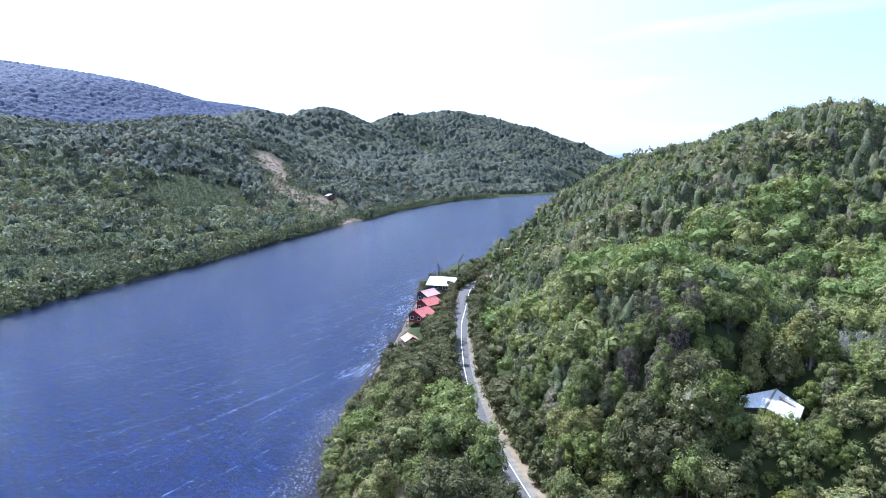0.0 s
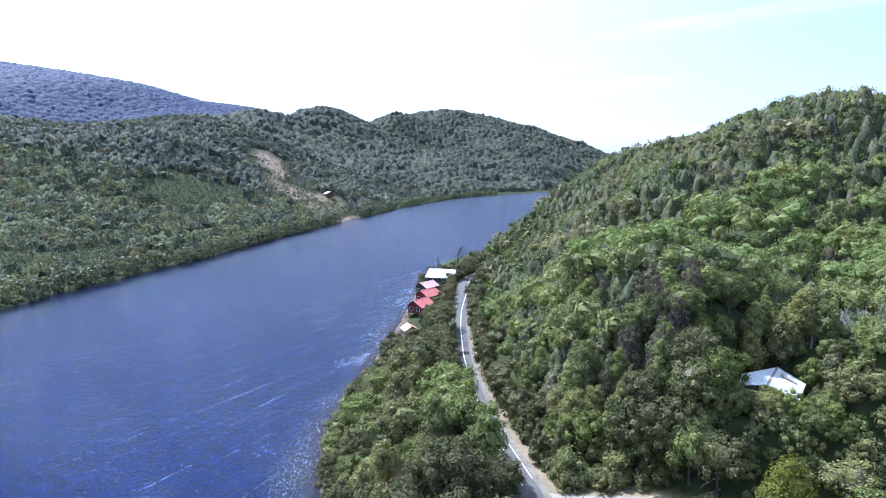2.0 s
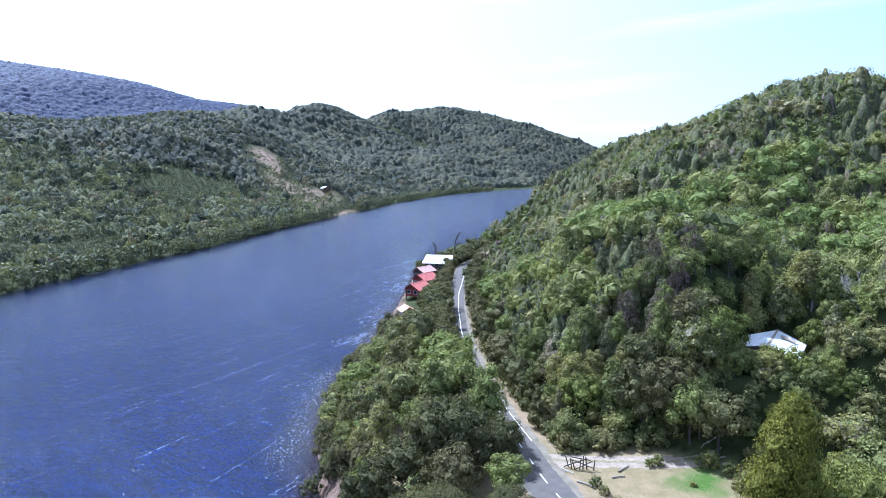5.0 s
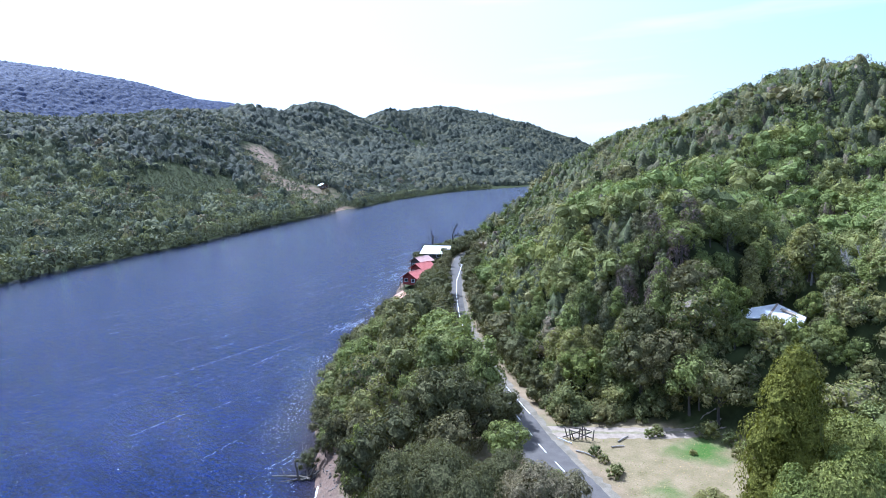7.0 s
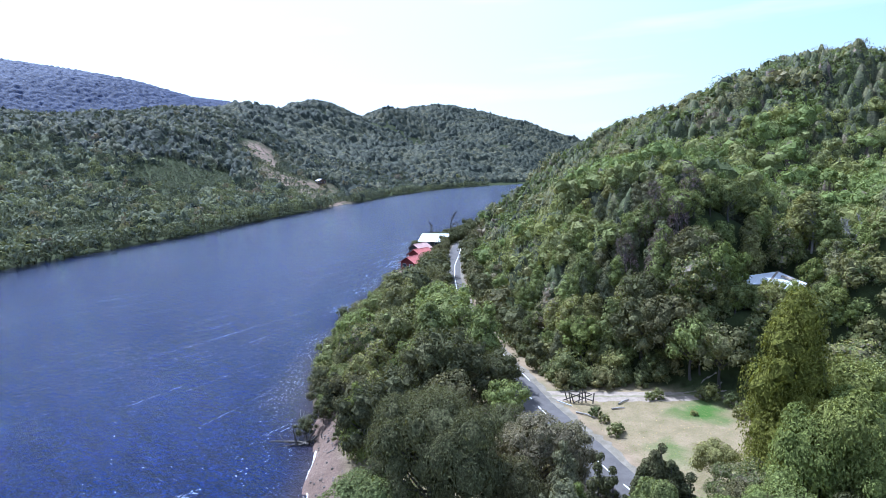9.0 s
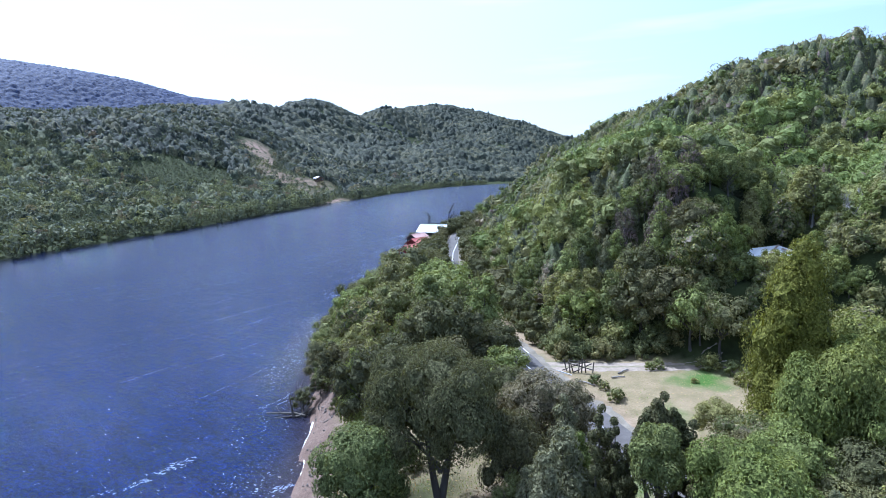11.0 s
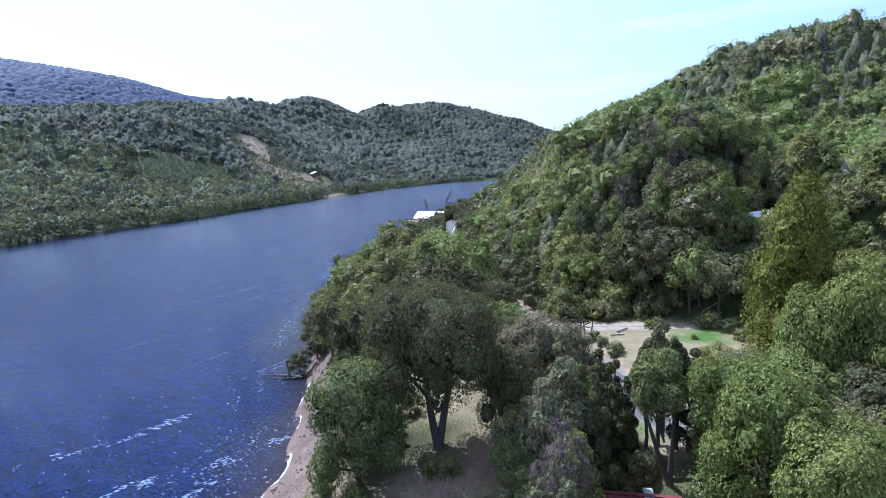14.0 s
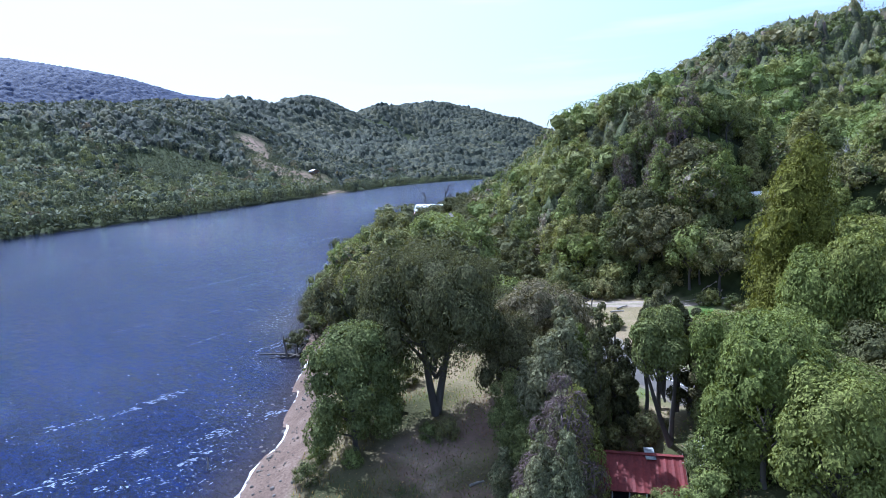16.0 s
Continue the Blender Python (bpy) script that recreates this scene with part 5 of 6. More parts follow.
def foam_streaks():
    """Long broken foam lines that bend with the wind towards the shore, and single white flecks."""
    rng = np.random.default_rng(19)
    V = []

    def fleck(x, y, long, wide, turn):
        c, s = math.cos(turn), math.sin(turn)
        for a, b in ((-long, 0), (0, -wide), (long, 0), (0, wide)):
            V.append((x + c * a - s * b, y + s * a + c * b, 0.012))

    for k in range(46):
        x, y = -150 + 128 * (k + rng.uniform(0, 0.9)) / 46, rng.uniform(62, 84)
        y += np.interp(x, [-150, -20], [70, -5])
        weight, width = rng.uniform(0.15, 0.95) ** 1.3, rng.uniform(0.025, 0.06)
        on, wait = True, 0.0
        while y < 300:
            turn = radians(np.interp(x, [-120, -85, -45, -15], [40, 43, 59, 66]) + 5 * math.sin(y / 23 + k))
            step = rng.uniform(0.5, 1.1)
            x, y, wait = x + math.cos(turn) * step, y + math.sin(turn) * step, wait - step
            if wait < 0:
                on, wait = rng.uniform() < weight, rng.uniform(3, 22)
            if inland_right(x, y) > -1.2:
                break
            if on and rng.uniform() < 0.75:
                grow = 1 + max(0.0, (y - 110) / 110)
                fleck(x + rng.normal(0, 0.10 * grow), y + rng.normal(0, 0.10 * grow), step * rng.uniform(0.3, 0.75), width * grow * rng.uniform(0.4, 1.2), turn)
    for _ in range(600):
        y = 30 + 170 * rng.uniform() ** 1.6
        x = rng.uniform(-0.75 * y - 6, -16)
        if inland_right(x, y) < -1 and rng.uniform() < 0.35 + 0.65 * float(wobble(x, y, 13, 3.0)):
            fleck(x, y, rng.uniform(0.05, 0.22), rng.uniform(0.02, 0.055), radians(rng.normal(130, 25)))
    for _ in range(900):
        y = rng.uniform(95, 262)
        x = float(np.interp(y, RIGHT_Y, RIGHT_X)) - abs(rng.normal(0, 5.5)) - 0.8
        if inland_right(x, y) < -0.6 and wobble(x, y, 9, 2.0) > 0.0:
            fleck(x, y, rng.uniform(0.3, 1.7) * (0.35 if y < 135 else 1), rng.uniform(0.03, 0.10) * (0.5 if y < 135 else 1), radians(rng.normal(70, 7)))
    for _ in range(320):
        y = rng.uniform(34, 84)
        x = float(np.interp(y, RIGHT_Y, RIGHT_X)) - rng.choice([2.2, 5.0, 8.5]) - 1.4 * math.sin(y / 5.5) + rng.normal(0, 0.35)
        if wobble(x, y, 6, 1.0) > 0.05:
            fleck(x, y, rng.uniform(0.06, 0.28), rng.uniform(0.02, 0.06), radians(rng.normal(62, 14)))
    # whitecap bands running in to the beach
    for line, wide, n in ((BAND_A, 0.55, 420), (BAND_B, 0.45, 260), (BAND_C, 0.5, 160)):
        P = np.array(line)
        for _ in range(n):
            s = rng.uniform(0, len(P) - 1)
            x, y = np.interp(s, range(len(P)), P[:, 0]) + rng.normal(0, wide), np.interp(s, range(len(P)), P[:, 1]) + rng.normal(0, wide)
            if wobble(x, y, 2.2, 3.0) + 0.5 * wobble(x, y, 0.7, 1.0) > 0.02:
                fleck(x, y, rng.uniform(0.06, 0.3), rng.uniform(0.03, 0.1), radians(rng.normal(38, 22)))
    tagged(new("foam_streaks", mesh_from("foam_streaks", np.array(V), np.arange(len(V)).reshape(-1, 4), [THIN_FOAM])), "white foam flecks and wind streaks on the lake", "foam", kind="stuff")


foam_streaks()


def tufts():
    """Grass tufts on the meadow and the bank."""
    rng = np.random.default_rng(10)
    X, Y, r = scatter(41, -12, 46, 30, 74, 0.30, lambda x, y: (near_line(x, y, ROAD) > 3.9) & (near_line(x, y, TRACK) > 1.7) & (inland_right(x, y) > 4.5)
                      & (x < np.interp(y, TOE_Y, TOE_X) + 1))
    Z = height(X, Y)
    n = X.size
    a, h = r.uniform(0, 6.283, n), r.uniform(0.008, 0.03, n)
    w = r.uniform(0.03, 0.08, n)
    c, s = np.cos(a) * w, np.sin(a) * w
    lean = r.normal(0, 0.13, (n, 2))
    V = np.stack([np.stack([X - c, Y - s, Z - 0.02], -1), np.stack([X + c, Y + s, Z - 0.02], -1),
                  np.stack([X + 0.5 * c + lean[:, 0], Y + 0.5 * s + lean[:, 1], Z + h], -1), np.stack([X - 0.6 * c + lean[:, 0], Y - 0.6 * s + lean[:, 1], Z + h * 0.8], -1)], 1).reshape(-1, 3)
    t = np.clip(0.35 + 0.5 * wobble(X, Y, 6, 2) + r.normal(0, 0.15, n), 0, 0.99)
    mat = foliage("meadow_grass", [(0.0, (0.27, 0.23, 0.135)), (0.55, (0.22, 0.20, 0.10)), (0.8, (0.10, 0.15, 0.03)), (1.0, (0.09, 0.17, 0.03))], 0.45, 0.9, 0.4)
    tagged(new("grass", mesh_from("grass", V, np.arange(4 * n).reshape(-1, 4), [mat], {"tint": ("FACE", t)})), "short dry meadow grass with green patches", "grass", kind="stuff")


tufts()


def bank_grass():
    """Longer grass and leaf litter under the trees by the shore."""
    X, Y, r = scatter(42, -11, 16, 27, 57, 0.24, lambda x, y: (inland_right(x, y) > 4.6) & (wobble(x, y, 3.0, 4.0) + 0.5 * wobble(x, y, 0.9, 1.0) > -0.35) & (near_line(x, y, ROAD) > 3.6))
    Z, n = height(X, Y), X.size
    a, w, h = r.uniform(0, 6.283, n), r.uniform(0.015, 0.05, n), r.uniform(0.05, 0.22, n) * np.where(X < -4, 1.5, 1.0)
    c, q, lean = np.cos(a) * w, np.sin(a) * w, r.normal(0, 0.09, (n, 2))
    V = np.stack([np.stack([X - c, Y - q, Z - 0.02], -1), np.stack([X + c, Y + q, Z - 0.02], -1),
                  np.stack([X + 0.3 * c + lean[:, 0], Y + 0.3 * q + lean[:, 1], Z + h], -1), np.stack([X - 0.3 * c + lean[:, 0], Y - 0.3 * q + lean[:, 1], Z + h], -1)], 1).reshape(-1, 3)
    t = np.clip(np.where(X < -4, 0.78, 0.3) + 0.35 * wobble(X, Y, 4, 2) + r.normal(0, 0.2, n), 0, 0.99)
    mat = foliage("bank_grass", [(0.0, (0.17, 0.12, 0.08)), (0.4, (0.20, 0.17, 0.09)), (0.7, (0.13, 0.18, 0.05)), (1.0, (0.10, 0.19, 0.04))], 0.55, 0.9, 0.5, tone=1.0)
    tagged(new("long_grass", mesh_from("long_grass", V, np.arange(4 * n).reshape(-1, 4), [mat], {"tint": ("FACE", t)})), "long green and dry grass under the shore trees", "grass", kind="stuff")


bank_grass()


# ---- distance ----
def mountain_z(x, y):
    """The long wooded mountain behind the opposite bank."""
    c, s = math.cos(radians(33)), math.sin(radians(33))
    u, w = (c * (x + 1900) + s * (y - 2750)) / 2350, (-s * (x + 1900) + c * (y - 2750)) / 950
    prof = np.clip(1 - 0.9 * u * u, 0, 1) ** 1.2 * (1 - 0.25 * u) * np.clip(1 - w * w, 0, 1)
    prof = prof * (1 - 0.03 * smooth(u / 0.24))
    return 545 * prof * (1 + 0.05 * wobble(x, y, 210, 1.0)) - 6


def sheet_land(name, x0, x1, y0, y1, cells, surface, mat, label):
    X, Y = np.meshgrid(np.linspace(x0, x1, cells), np.linspace(y0, y1, cells))
    i = np.arange(cells * cells).reshape(cells, cells)
    F = np.stack([i[:-1, :-1], i[:-1, 1:], i[1:, 1:], i[1:, :-1]], -1).reshape(-1, 4)
    r = np.random.default_rng(4).uniform(0, 1, len(F))
    tagged(new(name, mesh_from(name, np.stack([X, Y, surface(X, Y)], -1).reshape(-1, 3), F, [mat], {"tint": ("FACE", r)})), label, "mountain", kind="structure")


canopy("backdrop_mountain", -3000, -150, 1400, 3800, 6.6, 9.0, 13.5, lambda x, y: (mountain_z(x, y) > 30) & (x > -0.9 * y) & (x < -0.12 * y) & (mountain_z(x, y) - mountain_z(0.97 * x, 0.97 * y) > -6), HAZE_LEAF, "distant wooded mountain painted in blue haze", 75, mountain_z, sink=7.0)
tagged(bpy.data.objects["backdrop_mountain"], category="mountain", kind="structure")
sheet_land("backdrop_ridge", 400, 3200, 3900, 4700, 60, lambda x, y: 150 * np.clip(1 - ((y - 4300) / 400) ** 2, 0, 1) * (0.85 + 0.12 * wobble(x, y, 260)) - 4, HAZE_RIDGE,
           "far ridge beyond the lake, paled by painted haze")


# ---- buildings ----
def slab(corners, thick):
    """A flat board from four top corners in order."""
    bm = bmesh.new()
    top = [bm.verts.new(c) for c in corners]
    low = [bm.verts.new((c[0], c[1], c[2] - thick)) for c in corners]
    bm.faces.new(top)
    bm.faces.new(low[::-1])
    for k in range(4):
        j = (k + 1) % 4
        bm.faces.new((top[j], top[k], low[k], low[j]))
    bmesh.ops.recalc_face_normals(bm, faces=bm.faces)
    return bm


def bar(a, b, wide, tall):
    """A squared timber from a to b."""
    a, b = Vector(a), Vector(b)
    d = (b - a).normalized()
    side = d.cross(Vector((0, 0, 1)))
    side = side.normalized() if side.length > 0.01 else Vector((1, 0, 0))
    up = side.cross(d).normalized()
    bm = bmesh.new()
    v = [bm.verts.new(p + side * (wide / 2 * i) + up * (tall / 2 * j)) for p in (a, b) for i, j in ((-1, -1), (1, -1), (1, 1), (-1, 1))]
    for f in ((0, 1, 2, 3), (7, 6, 5, 4), (0, 4, 5, 1), (1, 5, 6, 2), (2, 6, 7, 3), (3, 7, 4, 0)):
        bm.faces.new([v[k] for k in f])
    bmesh.ops.recalc_face_normals(bm, faces=bm.faces)
    bmesh.ops.bevel(bm, geom=list(bm.edges), offset=min(wide, tall) * 0.12, segments=1, affect="EDGES")
    return bm


def sheet(corners, ribs, thick=0.05, rise=0.04):
    """A ribbed roof sheet between four corners; ribs run from edge 0-1 to edge 3-2."""
    a, b, c, d = (Vector(p) for p in corners)
    bm = bmesh.new()
    n = ribs * 3
    up = (b - a).cross(d - a).normalized()
    if up.z < 0:
        up = -up
    rows = []
    for k in range(n + 1):
        t = k / n
        lift = up * (rise if k % 3 == 1 else 0.0)
        p, q = a.lerp(b, t), d.lerp(c, t)
        rows.append([bm.verts.new(p + lift), bm.verts.new(q + lift), bm.verts.new(p - up * thick), bm.verts.new(q - up * thick)])
    for r, s in zip(rows, rows[1:]):
        bm.faces.new((r[0], s[0], s[1], r[1]))
        bm.faces.new((r[2], r[3], s[3], s[2]))
        bm.faces.new((r[0], r[2], s[2], s[0]))
        bm.faces.new((r[1], s[1], s[3], r[3]))
    for r in (rows[0], rows[-1]):
        bm.faces.new((r[0], r[1], r[3], r[2]))
    bmesh.ops.recalc_face_normals(bm, faces=bm.faces)
    return bm


def wall_block(pts, z0, z1s):
    """Upright walls round a plan outline; z1s are the heights of the tops."""
    bm = bmesh.new()
    low = [bm.verts.new((x, y, z0)) for x, y in pts]
    top = [bm.verts.new((x, y, z)) for (x, y), z in zip(pts, z1s)]
    n = len(pts)
    for k in range(n):
        j = (k + 1) % n
        bm.faces.new((low[k], low[j], top[j], top[k]))
    bm.faces.new(top)
    bm.faces.new(low[::-1])
    bmesh.ops.recalc_face_normals(bm, faces=bm.faces)
    return bm


def window(parent, x, y, z, w, h, turn):
    """A framed pane on a wall that faces local -y after turning."""
    m = pose(x, y, z, 0, 0, turn)
    f = part("window", (bar((-w / 2, 0, -h / 2), (w / 2, 0, -h / 2), 0.1, 0.08), WHITE_METAL), parent, "pale window frame", m)
    part("frame_top", (bar((-w / 2, 0, h / 2), (w / 2, 0, h / 2), 0.1, 0.08), WHITE_METAL), f)
    for s in (-1, 1):
        part("frame_side", (bar((s * w / 2, 0, -h / 2), (s * w / 2, 0, h / 2), 0.08, 0.1), WHITE_METAL), f)
    part("pane", (slab([(-w / 2, 0.01, -h / 2), (w / 2, 0.01, -h / 2), (w / 2, 0.03, h / 2), (-w / 2, 0.03, h / 2)], 0.02), GLASS), f, "dark window glass")


def cabin(name, x, y, turn, w, l, base, floor_z, eave, ridge, wall, roof, label, over=0.5, ribs=10, group=""):
    """A gabled cabin on posts. Its gable end faces local -y."""
    t = thing(name, x, y, base, turn)
    f, e, r = floor_z - base, eave - base, ridge - base
    bm = bmesh.new()
    prof = [(-w / 2, f), (w / 2, f), (w / 2, e), (0, r - 0.08), (-w / 2, e)]
    A = [bm.verts.new((px, -l / 2, pz)) for px, pz in prof]
    B = [bm.verts.new((px, l / 2, pz)) for px, pz in prof]
    bm.faces.new(A)
    bm.faces.new(B[::-1])
    for k in range(5):
        j = (k + 1) % 5
        bm.faces.new((A[k], B[k], B[j], A[j]))
    bmesh.ops.recalc_face_normals(bm, faces=bm.faces)
    part("wall_shell", (bm, wall), t)
    drop = (r - e) * over / (w / 2)
    for s in (-1, 1):
        part("roof_sheet", (sheet([(0, -l / 2 - over, r), (0, l / 2 + over, r), (s * (w / 2 + over), l / 2 + over, e - drop),
                                   (s * (w / 2 + over), -l / 2 - over, e - drop)], ribs), roof), t)
    part("ridge_cap", (bar((0, -l / 2 - over, r + 0.04), (0, l / 2 + over, r + 0.04), 0.3, 0.06), roof), t)
    for s in (-1, 1):
        part("bargeboard", (bar((0, -l / 2 - over - 0.03, r - 0.06), (s * (w / 2 + over), -l / 2 - over - 0.03, e - drop - 0.06), 0.04, 0.16), wall), t)
    for px in (-w / 2 + 0.15, w / 2 - 0.15):
        for py in (-l / 2 + 0.15, l / 2 - 0.15):
            part("post", (bar((px, py, -1.6), (px, py, f), 0.16, 0.16), BROWN_WALL), t)
    h = min(1.1, (e - f) * 0.5)
    window(t, -w * 0.25, -l / 2 - 0.03, f + (e - f) * 0.55, w * 0.24, h, 0)
    window(t, w * 0.25, -l / 2 - 0.03, f + (e - f) * 0.55, w * 0.24, h, 0)
    window(t, -w / 2 - 0.03, -l * 0.2, f + (e - f) * 0.55, l * 0.2, h, -90)
    window(t, -w / 2 - 0.03, l * 0.2, f + (e - f) * 0.55, l * 0.2, h, -90)
    part("deck", (slab([(-w / 2 - 1.3, -l / 2, f), (-w / 2 - 0.02, -l / 2, f), (-w / 2 - 0.02, l / 2, f), (-w / 2 - 1.3, l / 2, f)], 0.14), BROWN_WALL), t)
    for k in range(4):
        py = -l / 2 + 0.1 + (l - 0.2) * k / 3
        part("deck_post", (bar((-w / 2 - 1.2, py, -1.8), (-w / 2 - 1.2, py, f + 1.0), 0.1, 0.1), BROWN_WALL), t)
    part("deck_rail", (bar((-w / 2 - 1.2, -l / 2, f + 1.0), (-w / 2 - 1.2, l / 2, f + 1.0), 0.08, 0.06), BROWN_WALL), t)
    return tagged(t, label, "cabin", group or "cabins on the shore")


PEACH = plain("faded_peach_roof", (0.36, 0.17, 0.10), (0.50, 0.28, 0.18), 0.9, 0.6, 0.1)
PINK = plain("faded_pink_roof", (0.50, 0.30, 0.26), (0.66, 0.45, 0.40), 0.9, 0.6, 0.1)
cabin("cabin", -10.8, 171.5, 20, 3.6, 4.4, 1.2, 1.6, 3.4, 4.4, BROWN_WALL, PEACH, "small hut with a faded peach roof on the shore")
cabin("cabin", -8.6, 196.0, -34, 5.4, 6.4, 1.4, 2.4, 5.0, 6.6, RED_WALL, RED_METAL, "red boarded cabin with a red sheet roof on posts", 0.7)
cabin("cabin", -6.6, 209.5, -40, 5.4, 6.4, 1.6, 2.6, 5.6, 7.2, RED_WALL, RED_METAL, "second red cabin with a red sheet roof", 0.7)
cabin("cabin", -7.4, 224.0, -38, 4.8, 6.4, 1.6, 2.6, 5.8, 7.2, DARK_WALL, PINK, "dark brown cabin with a faded pink roof", 0.7)
cabin("cabin", -1.4, 243.0, 70, 8.6, 10.0, 2.0, 3.2, 6.4, 8.6, DARK_WALL, WHITE_METAL, "large dark lodge with a white sheet roof", 0.9, 16)


def hill_house():
    """A low house of two wings that meet at an angle, under pale sheet roofs."""
    T, E, S, I = (49.2, 87.2, 18.65), (50.5, 82.2, 17.8), (46.6, 77.0, 17.3), (44.9, 81.9, 17.95)
    W, X = (43.0, 85.3, 18.4), (41.3, 82.6, 17.75)
    base = float(height(46, 81)) - 0.3
    t = thing("hill_house", 46, 81, base)

    def loc(p, d=0.0):
        return (p[0] - 46, p[1] - 81, p[2] - base - d)

    part("roof_east", (sheet([loc(T), loc(E), loc(S), loc(I)], 11, 0.07, 0.035), WHITE_METAL), t, "white sheet roof of the east wing")
    part("roof_west", (sheet([loc(W), loc(T), loc(I), loc(X)], 12, 0.07, 0.035), WHITE_METAL), t, "white sheet roof of the west wing")
    part("ridge_flashing", (bar(loc(T, -0.06), loc(I, -0.06), 0.3, 0.05), GRAVEL), t)
    part("fascia", (bar(loc(T, 0.06), loc(E, 0.06), 0.08, 0.25), DARK_WALL), t)
    part("fascia", (bar(loc(E, 0.06), loc(S, 0.06), 0.08, 0.25), DARK_WALL), t)
    part("skylight", (slab([loc((48.3, 84.6, 18.62)), loc((49.2, 82.4, 18.28)), loc((48.8, 82.0, 18.20)), loc((47.9, 84.2, 18.54))], 0.08), GRAVEL), t, "grimy strip skylight")

    def inset(p, k=0.9):
        return ((p[0] - 46) * k, (p[1] - 82) * k + 1.0)

    part("wall_shell", (wall_block([inset(p) for p in (T, E, S, I, X, W)], -0.4, [p[2] - base - 0.16 for p in (T, E, S, I, X, W)]), DARK_WALL), t, "dark boarded walls")
    window(t, 42.9 - 46, 81.96 - 81, 1.6, 1.2, 0.9, 6)
    window(t, 44.4 - 46, 82.1 - 81, 1.6, 1.0, 0.9, 6)
    part("wire_pole", (bar(loc(S, 0.1), (3.2, -6.2, 2.2), 0.07, 0.07), DEADWOOD), t)
    tagged(t, "low dark house with bright white sheet roofs among trees", "house")


hill_house()
rb = float(height(12.4, 36.4)) - 0.1
cabin("shed", 12.0, 36.4, 77, 4.0, 5.0, rb, rb + 0.2, rb + 1.6, rb + 2.7, BROWN_WALL, SHED_RED, "small shed under trees, its weathered red roof darkened as by their shade", 0.35, 12, "sheds")
sheet_piece = thing("loose_sheet", 12.9, 36.45, rb + 2.64, 80)
part("panel", (sheet([(-0.7, -0.3, 0.0), (0.5, -0.3, 0.2), (0.5, 0.3, 0.2), (-0.7, 0.3, 0.0)], 4, 0.03), GREY_METAL), sheet_piece)
tagged(sheet_piece, "bent pale metal sheet lying on the red roof", "metal sheet")
fz = float(height(-139, 730))
cabin("far_house", -140, 732, 30, 9.0, 11.0, fz, fz + 0.4, fz + 4.5, fz + 6.5, BROWN_WALL, WHITE_METAL, "pale-roofed farmhouse above the cleared slope", 0.6, 12, "farmhouse")


def broken_fence():
    """Leaning dark posts with fallen rails, grown into a tangle."""
    rng = np.random.default_rng(23)
    t = thing("broken_fence", 16.6, 71.6, float(height(16.6, 71.6)), -28)
    for k in range(7):
        x, y = -1.5 + 0.5 * k + rng.uniform(-0.15, 0.15), rng.uniform(-0.5, 0.5)
        part("post", (bar((x, y, -0.2), (x + rng.uniform(-0.45, 0.45), y + rng.uniform(-0.3, 0.3), rng.uniform(0.9, 1.8)), 0.12, 0.12), BARK), t)
    for a, b in [((-1.9, -0.4, 0.2), (0.9, 0.3, 1.5)), ((-1.4, 0.5, 0.9), (1.8, -0.3, 0.7)), ((-0.6, -0.6, 0.1), (1.5, 0.5, 1.2)), ((-1.2, 0.1, 1.4), (1.3, 0.4, 1.3))]:
        part("rail", (bar(a, b, 0.09, 0.11), BARK), t)
    part("rail", (bar((-2.4, -1.0, 0.3), (-0.4, -1.5, 0.12), 0.08, 0.12), WHITE_METAL), t, "pale painted rail lying loose")
    tagged(t, "collapsed dark timber fence tangled beside the track", "fence")


broken_fence()


def log(name, a, b, r0, r1, mat, label, category, group=""):
    a, b = np.array(a, float), np.array(b, float)
    mid = (a + b) / 2 + np.array([0.03, 0.05, 0.02]) * np.linalg.norm(b - a)
    V, F = tube([a, mid, b], [r0, (r0 + r1) / 2, r1], 8)
    ob = new(name, mesh_from(name, V - a, F, [mat], None, True))
    ob.location = a
    return tagged(ob, label, category, group)


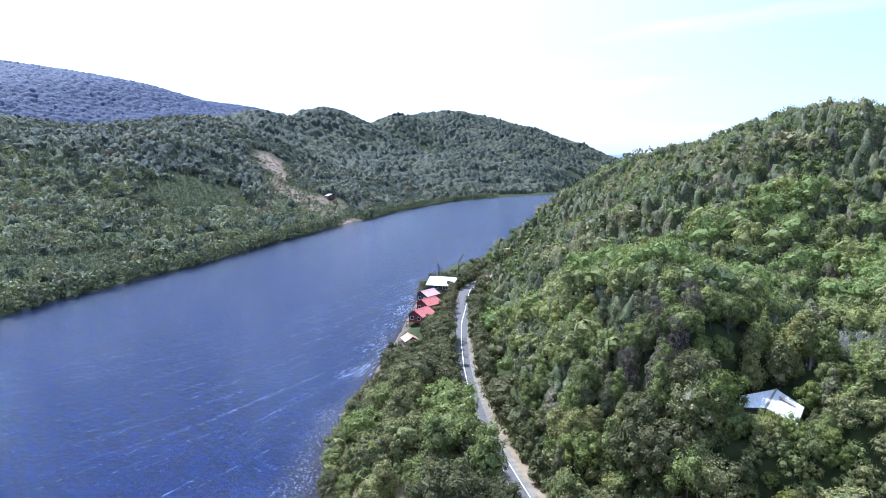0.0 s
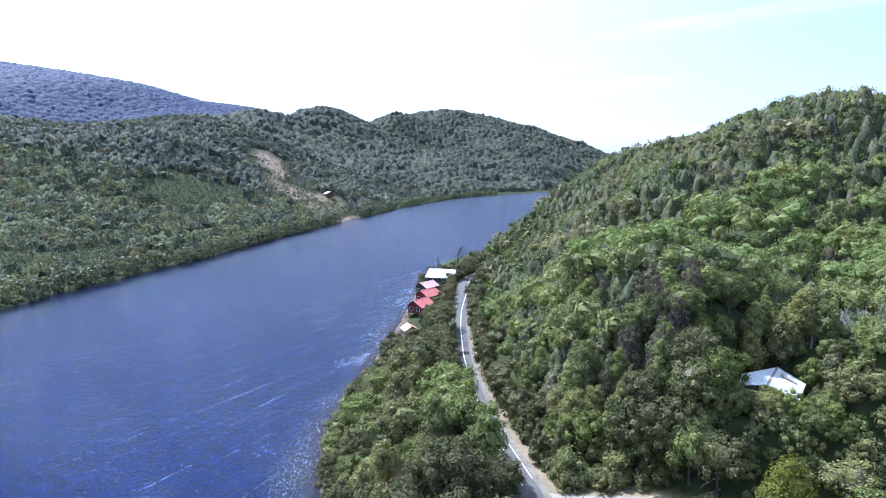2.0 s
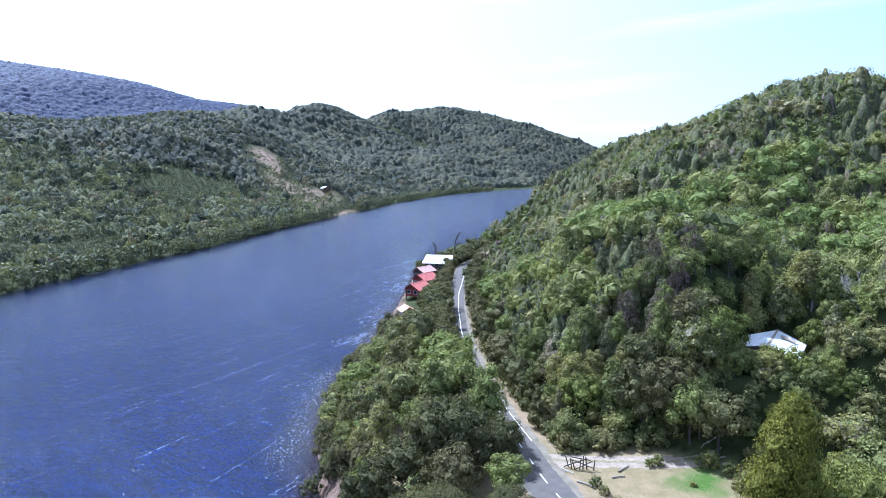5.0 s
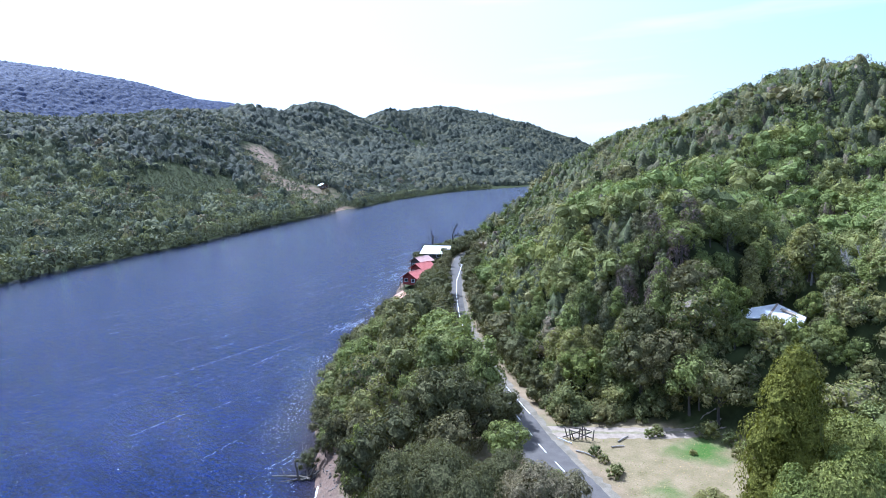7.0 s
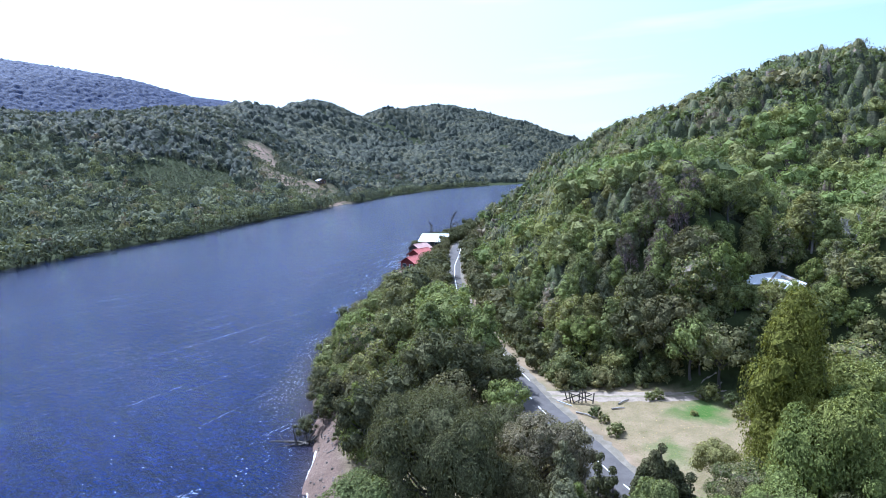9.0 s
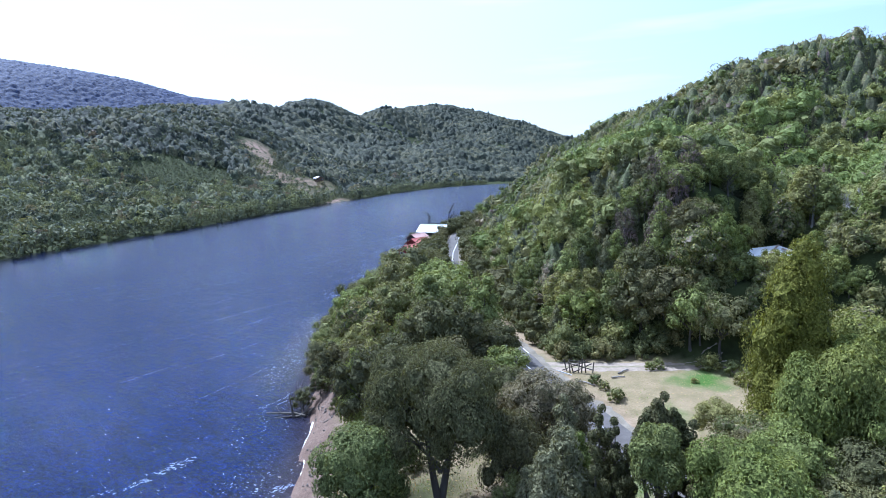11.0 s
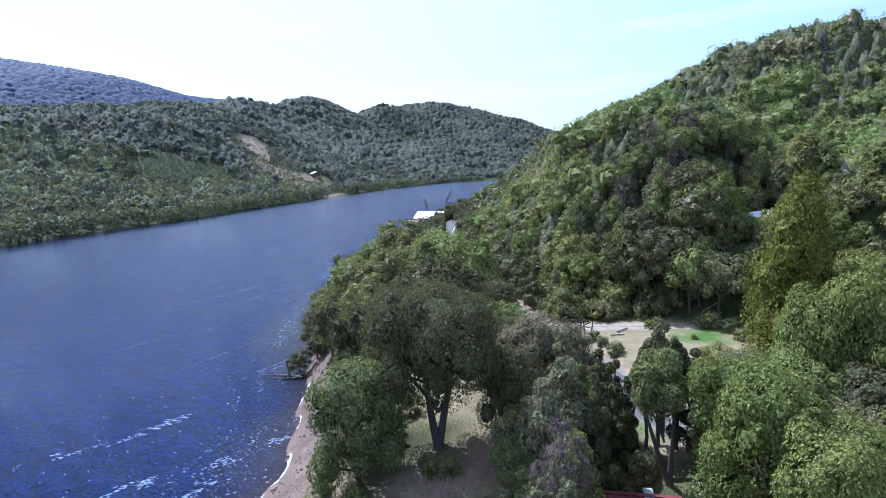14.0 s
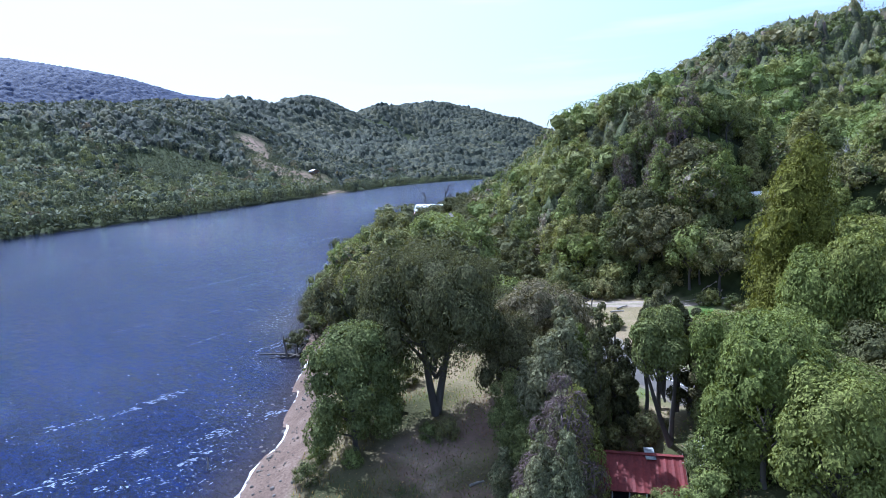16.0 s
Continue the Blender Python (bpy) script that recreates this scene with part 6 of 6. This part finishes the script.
for a, b in [((15.6, 68.6), (17.4, 66.9)), ((21.2, 70.6), (22.8, 72.0)), ((20.0, 69.2), (21.6, 69.4)), ((1.6, 38.0), (2.6, 38.5))]:
    za = float(height(*a)) + 0.12
    log("log", (*a, za), (*b, za), 0.1, 0.07, DEADWOOD, "pale fallen log on the grass", "log", "fallen logs")
snag = thing("driftwood_snag", -18.9, 74.2, 0.0, 0, (1.3, 1.3, 1.3))
snag_rng = np.random.default_rng(31)
for a, b, r0, r1 in [((-2.8, 0.5, 0.3), (1.2, -0.1, 0.12), 0.06, 0.16), ((0.0, 0, 0), (-0.35, 0.2, 2.2), 0.13, 0.04), ((0.4, 0, 0.1), (1.9, 0.7, 0.5), 0.12, 0.04), ((-0.2, 0, 0.1), (-1.7, -0.6, 0.25), 0.1, 0.03),
                     ((0.2, 0, 0.1), (1.0, -0.8, 0.5), 0.1, 0.04), ((1.0, 0.4, 0.1), (1.6, 1.3, 1.1), 0.2, 0.06), ((0.8, 0.3, 0.2), (0.5, 0.9, 1.2), 0.1, 0.03), ((-1.2, 0.2, 0.2), (-1.9, 0.7, 0.9), 0.05, 0.02),
                     ((1.2, 0.5, 0.1), (2.1, 0.2, 0.9), 0.12, 0.04), ((-0.6, 0.1, 0.2), (-0.9, -0.7, 0.7), 0.05, 0.02)]:
    a, b = np.array(a), np.array(b)
    pts = [a + (b - a) * k / 4 + snag_rng.normal(0, 0.09, 3) * (0 < k < 4) for k in range(5)]
    V, F = tube(pts, list(np.linspace(r0, r1, 5)), 7)
    part("limb", mesh_from("limb", V, F, [BARK], None, True), snag)
tagged(snag, "dark waterlogged tree snag lying in the shallows", "driftwood")
for x, y, tx, ty, tz, r in [(-24.0, 109.0, -0.9, 0.8, 0.9, 0.09), (-22.3, 107.0, 0.5, 0.3, 0.7, 0.22), (-20.4, 93.2, 0.6, -0.4, 0.8, 0.2), (-18.6, 45.9, 0.05, 0.0, 1.0, 0.08), (-21.5, 98.0, -0.3, 0.2, 1.0, 0.07),
                            (-13.6, 41.0, 0.5, 0.2, 0.35, 0.09)]:
    log("dead_stump", (x, y, -0.2), (x + tx, y + ty, tz), r, r * 0.5, BARK if r > 0.1 else DEADWOOD, "weathered wooden stump standing in shallow water", "stump", "stumps in the shallows")
rail = thing("guard_rail", 0.2, 172, 5.75)
for k in range(6):
    part("post", (bar((0, -5 + 2 * k, -0.2), (0, -5 + 2 * k, 0.75), 0.12, 0.12), DEADWOOD), rail)
part("beam", (bar((0, -5.4, 0.65), (0, 5.4, 0.65), 0.08, 0.28), WHITE_METAL), rail, "white beam")
tagged(rail, "short white guard rail at the road's edge", "guard rail")
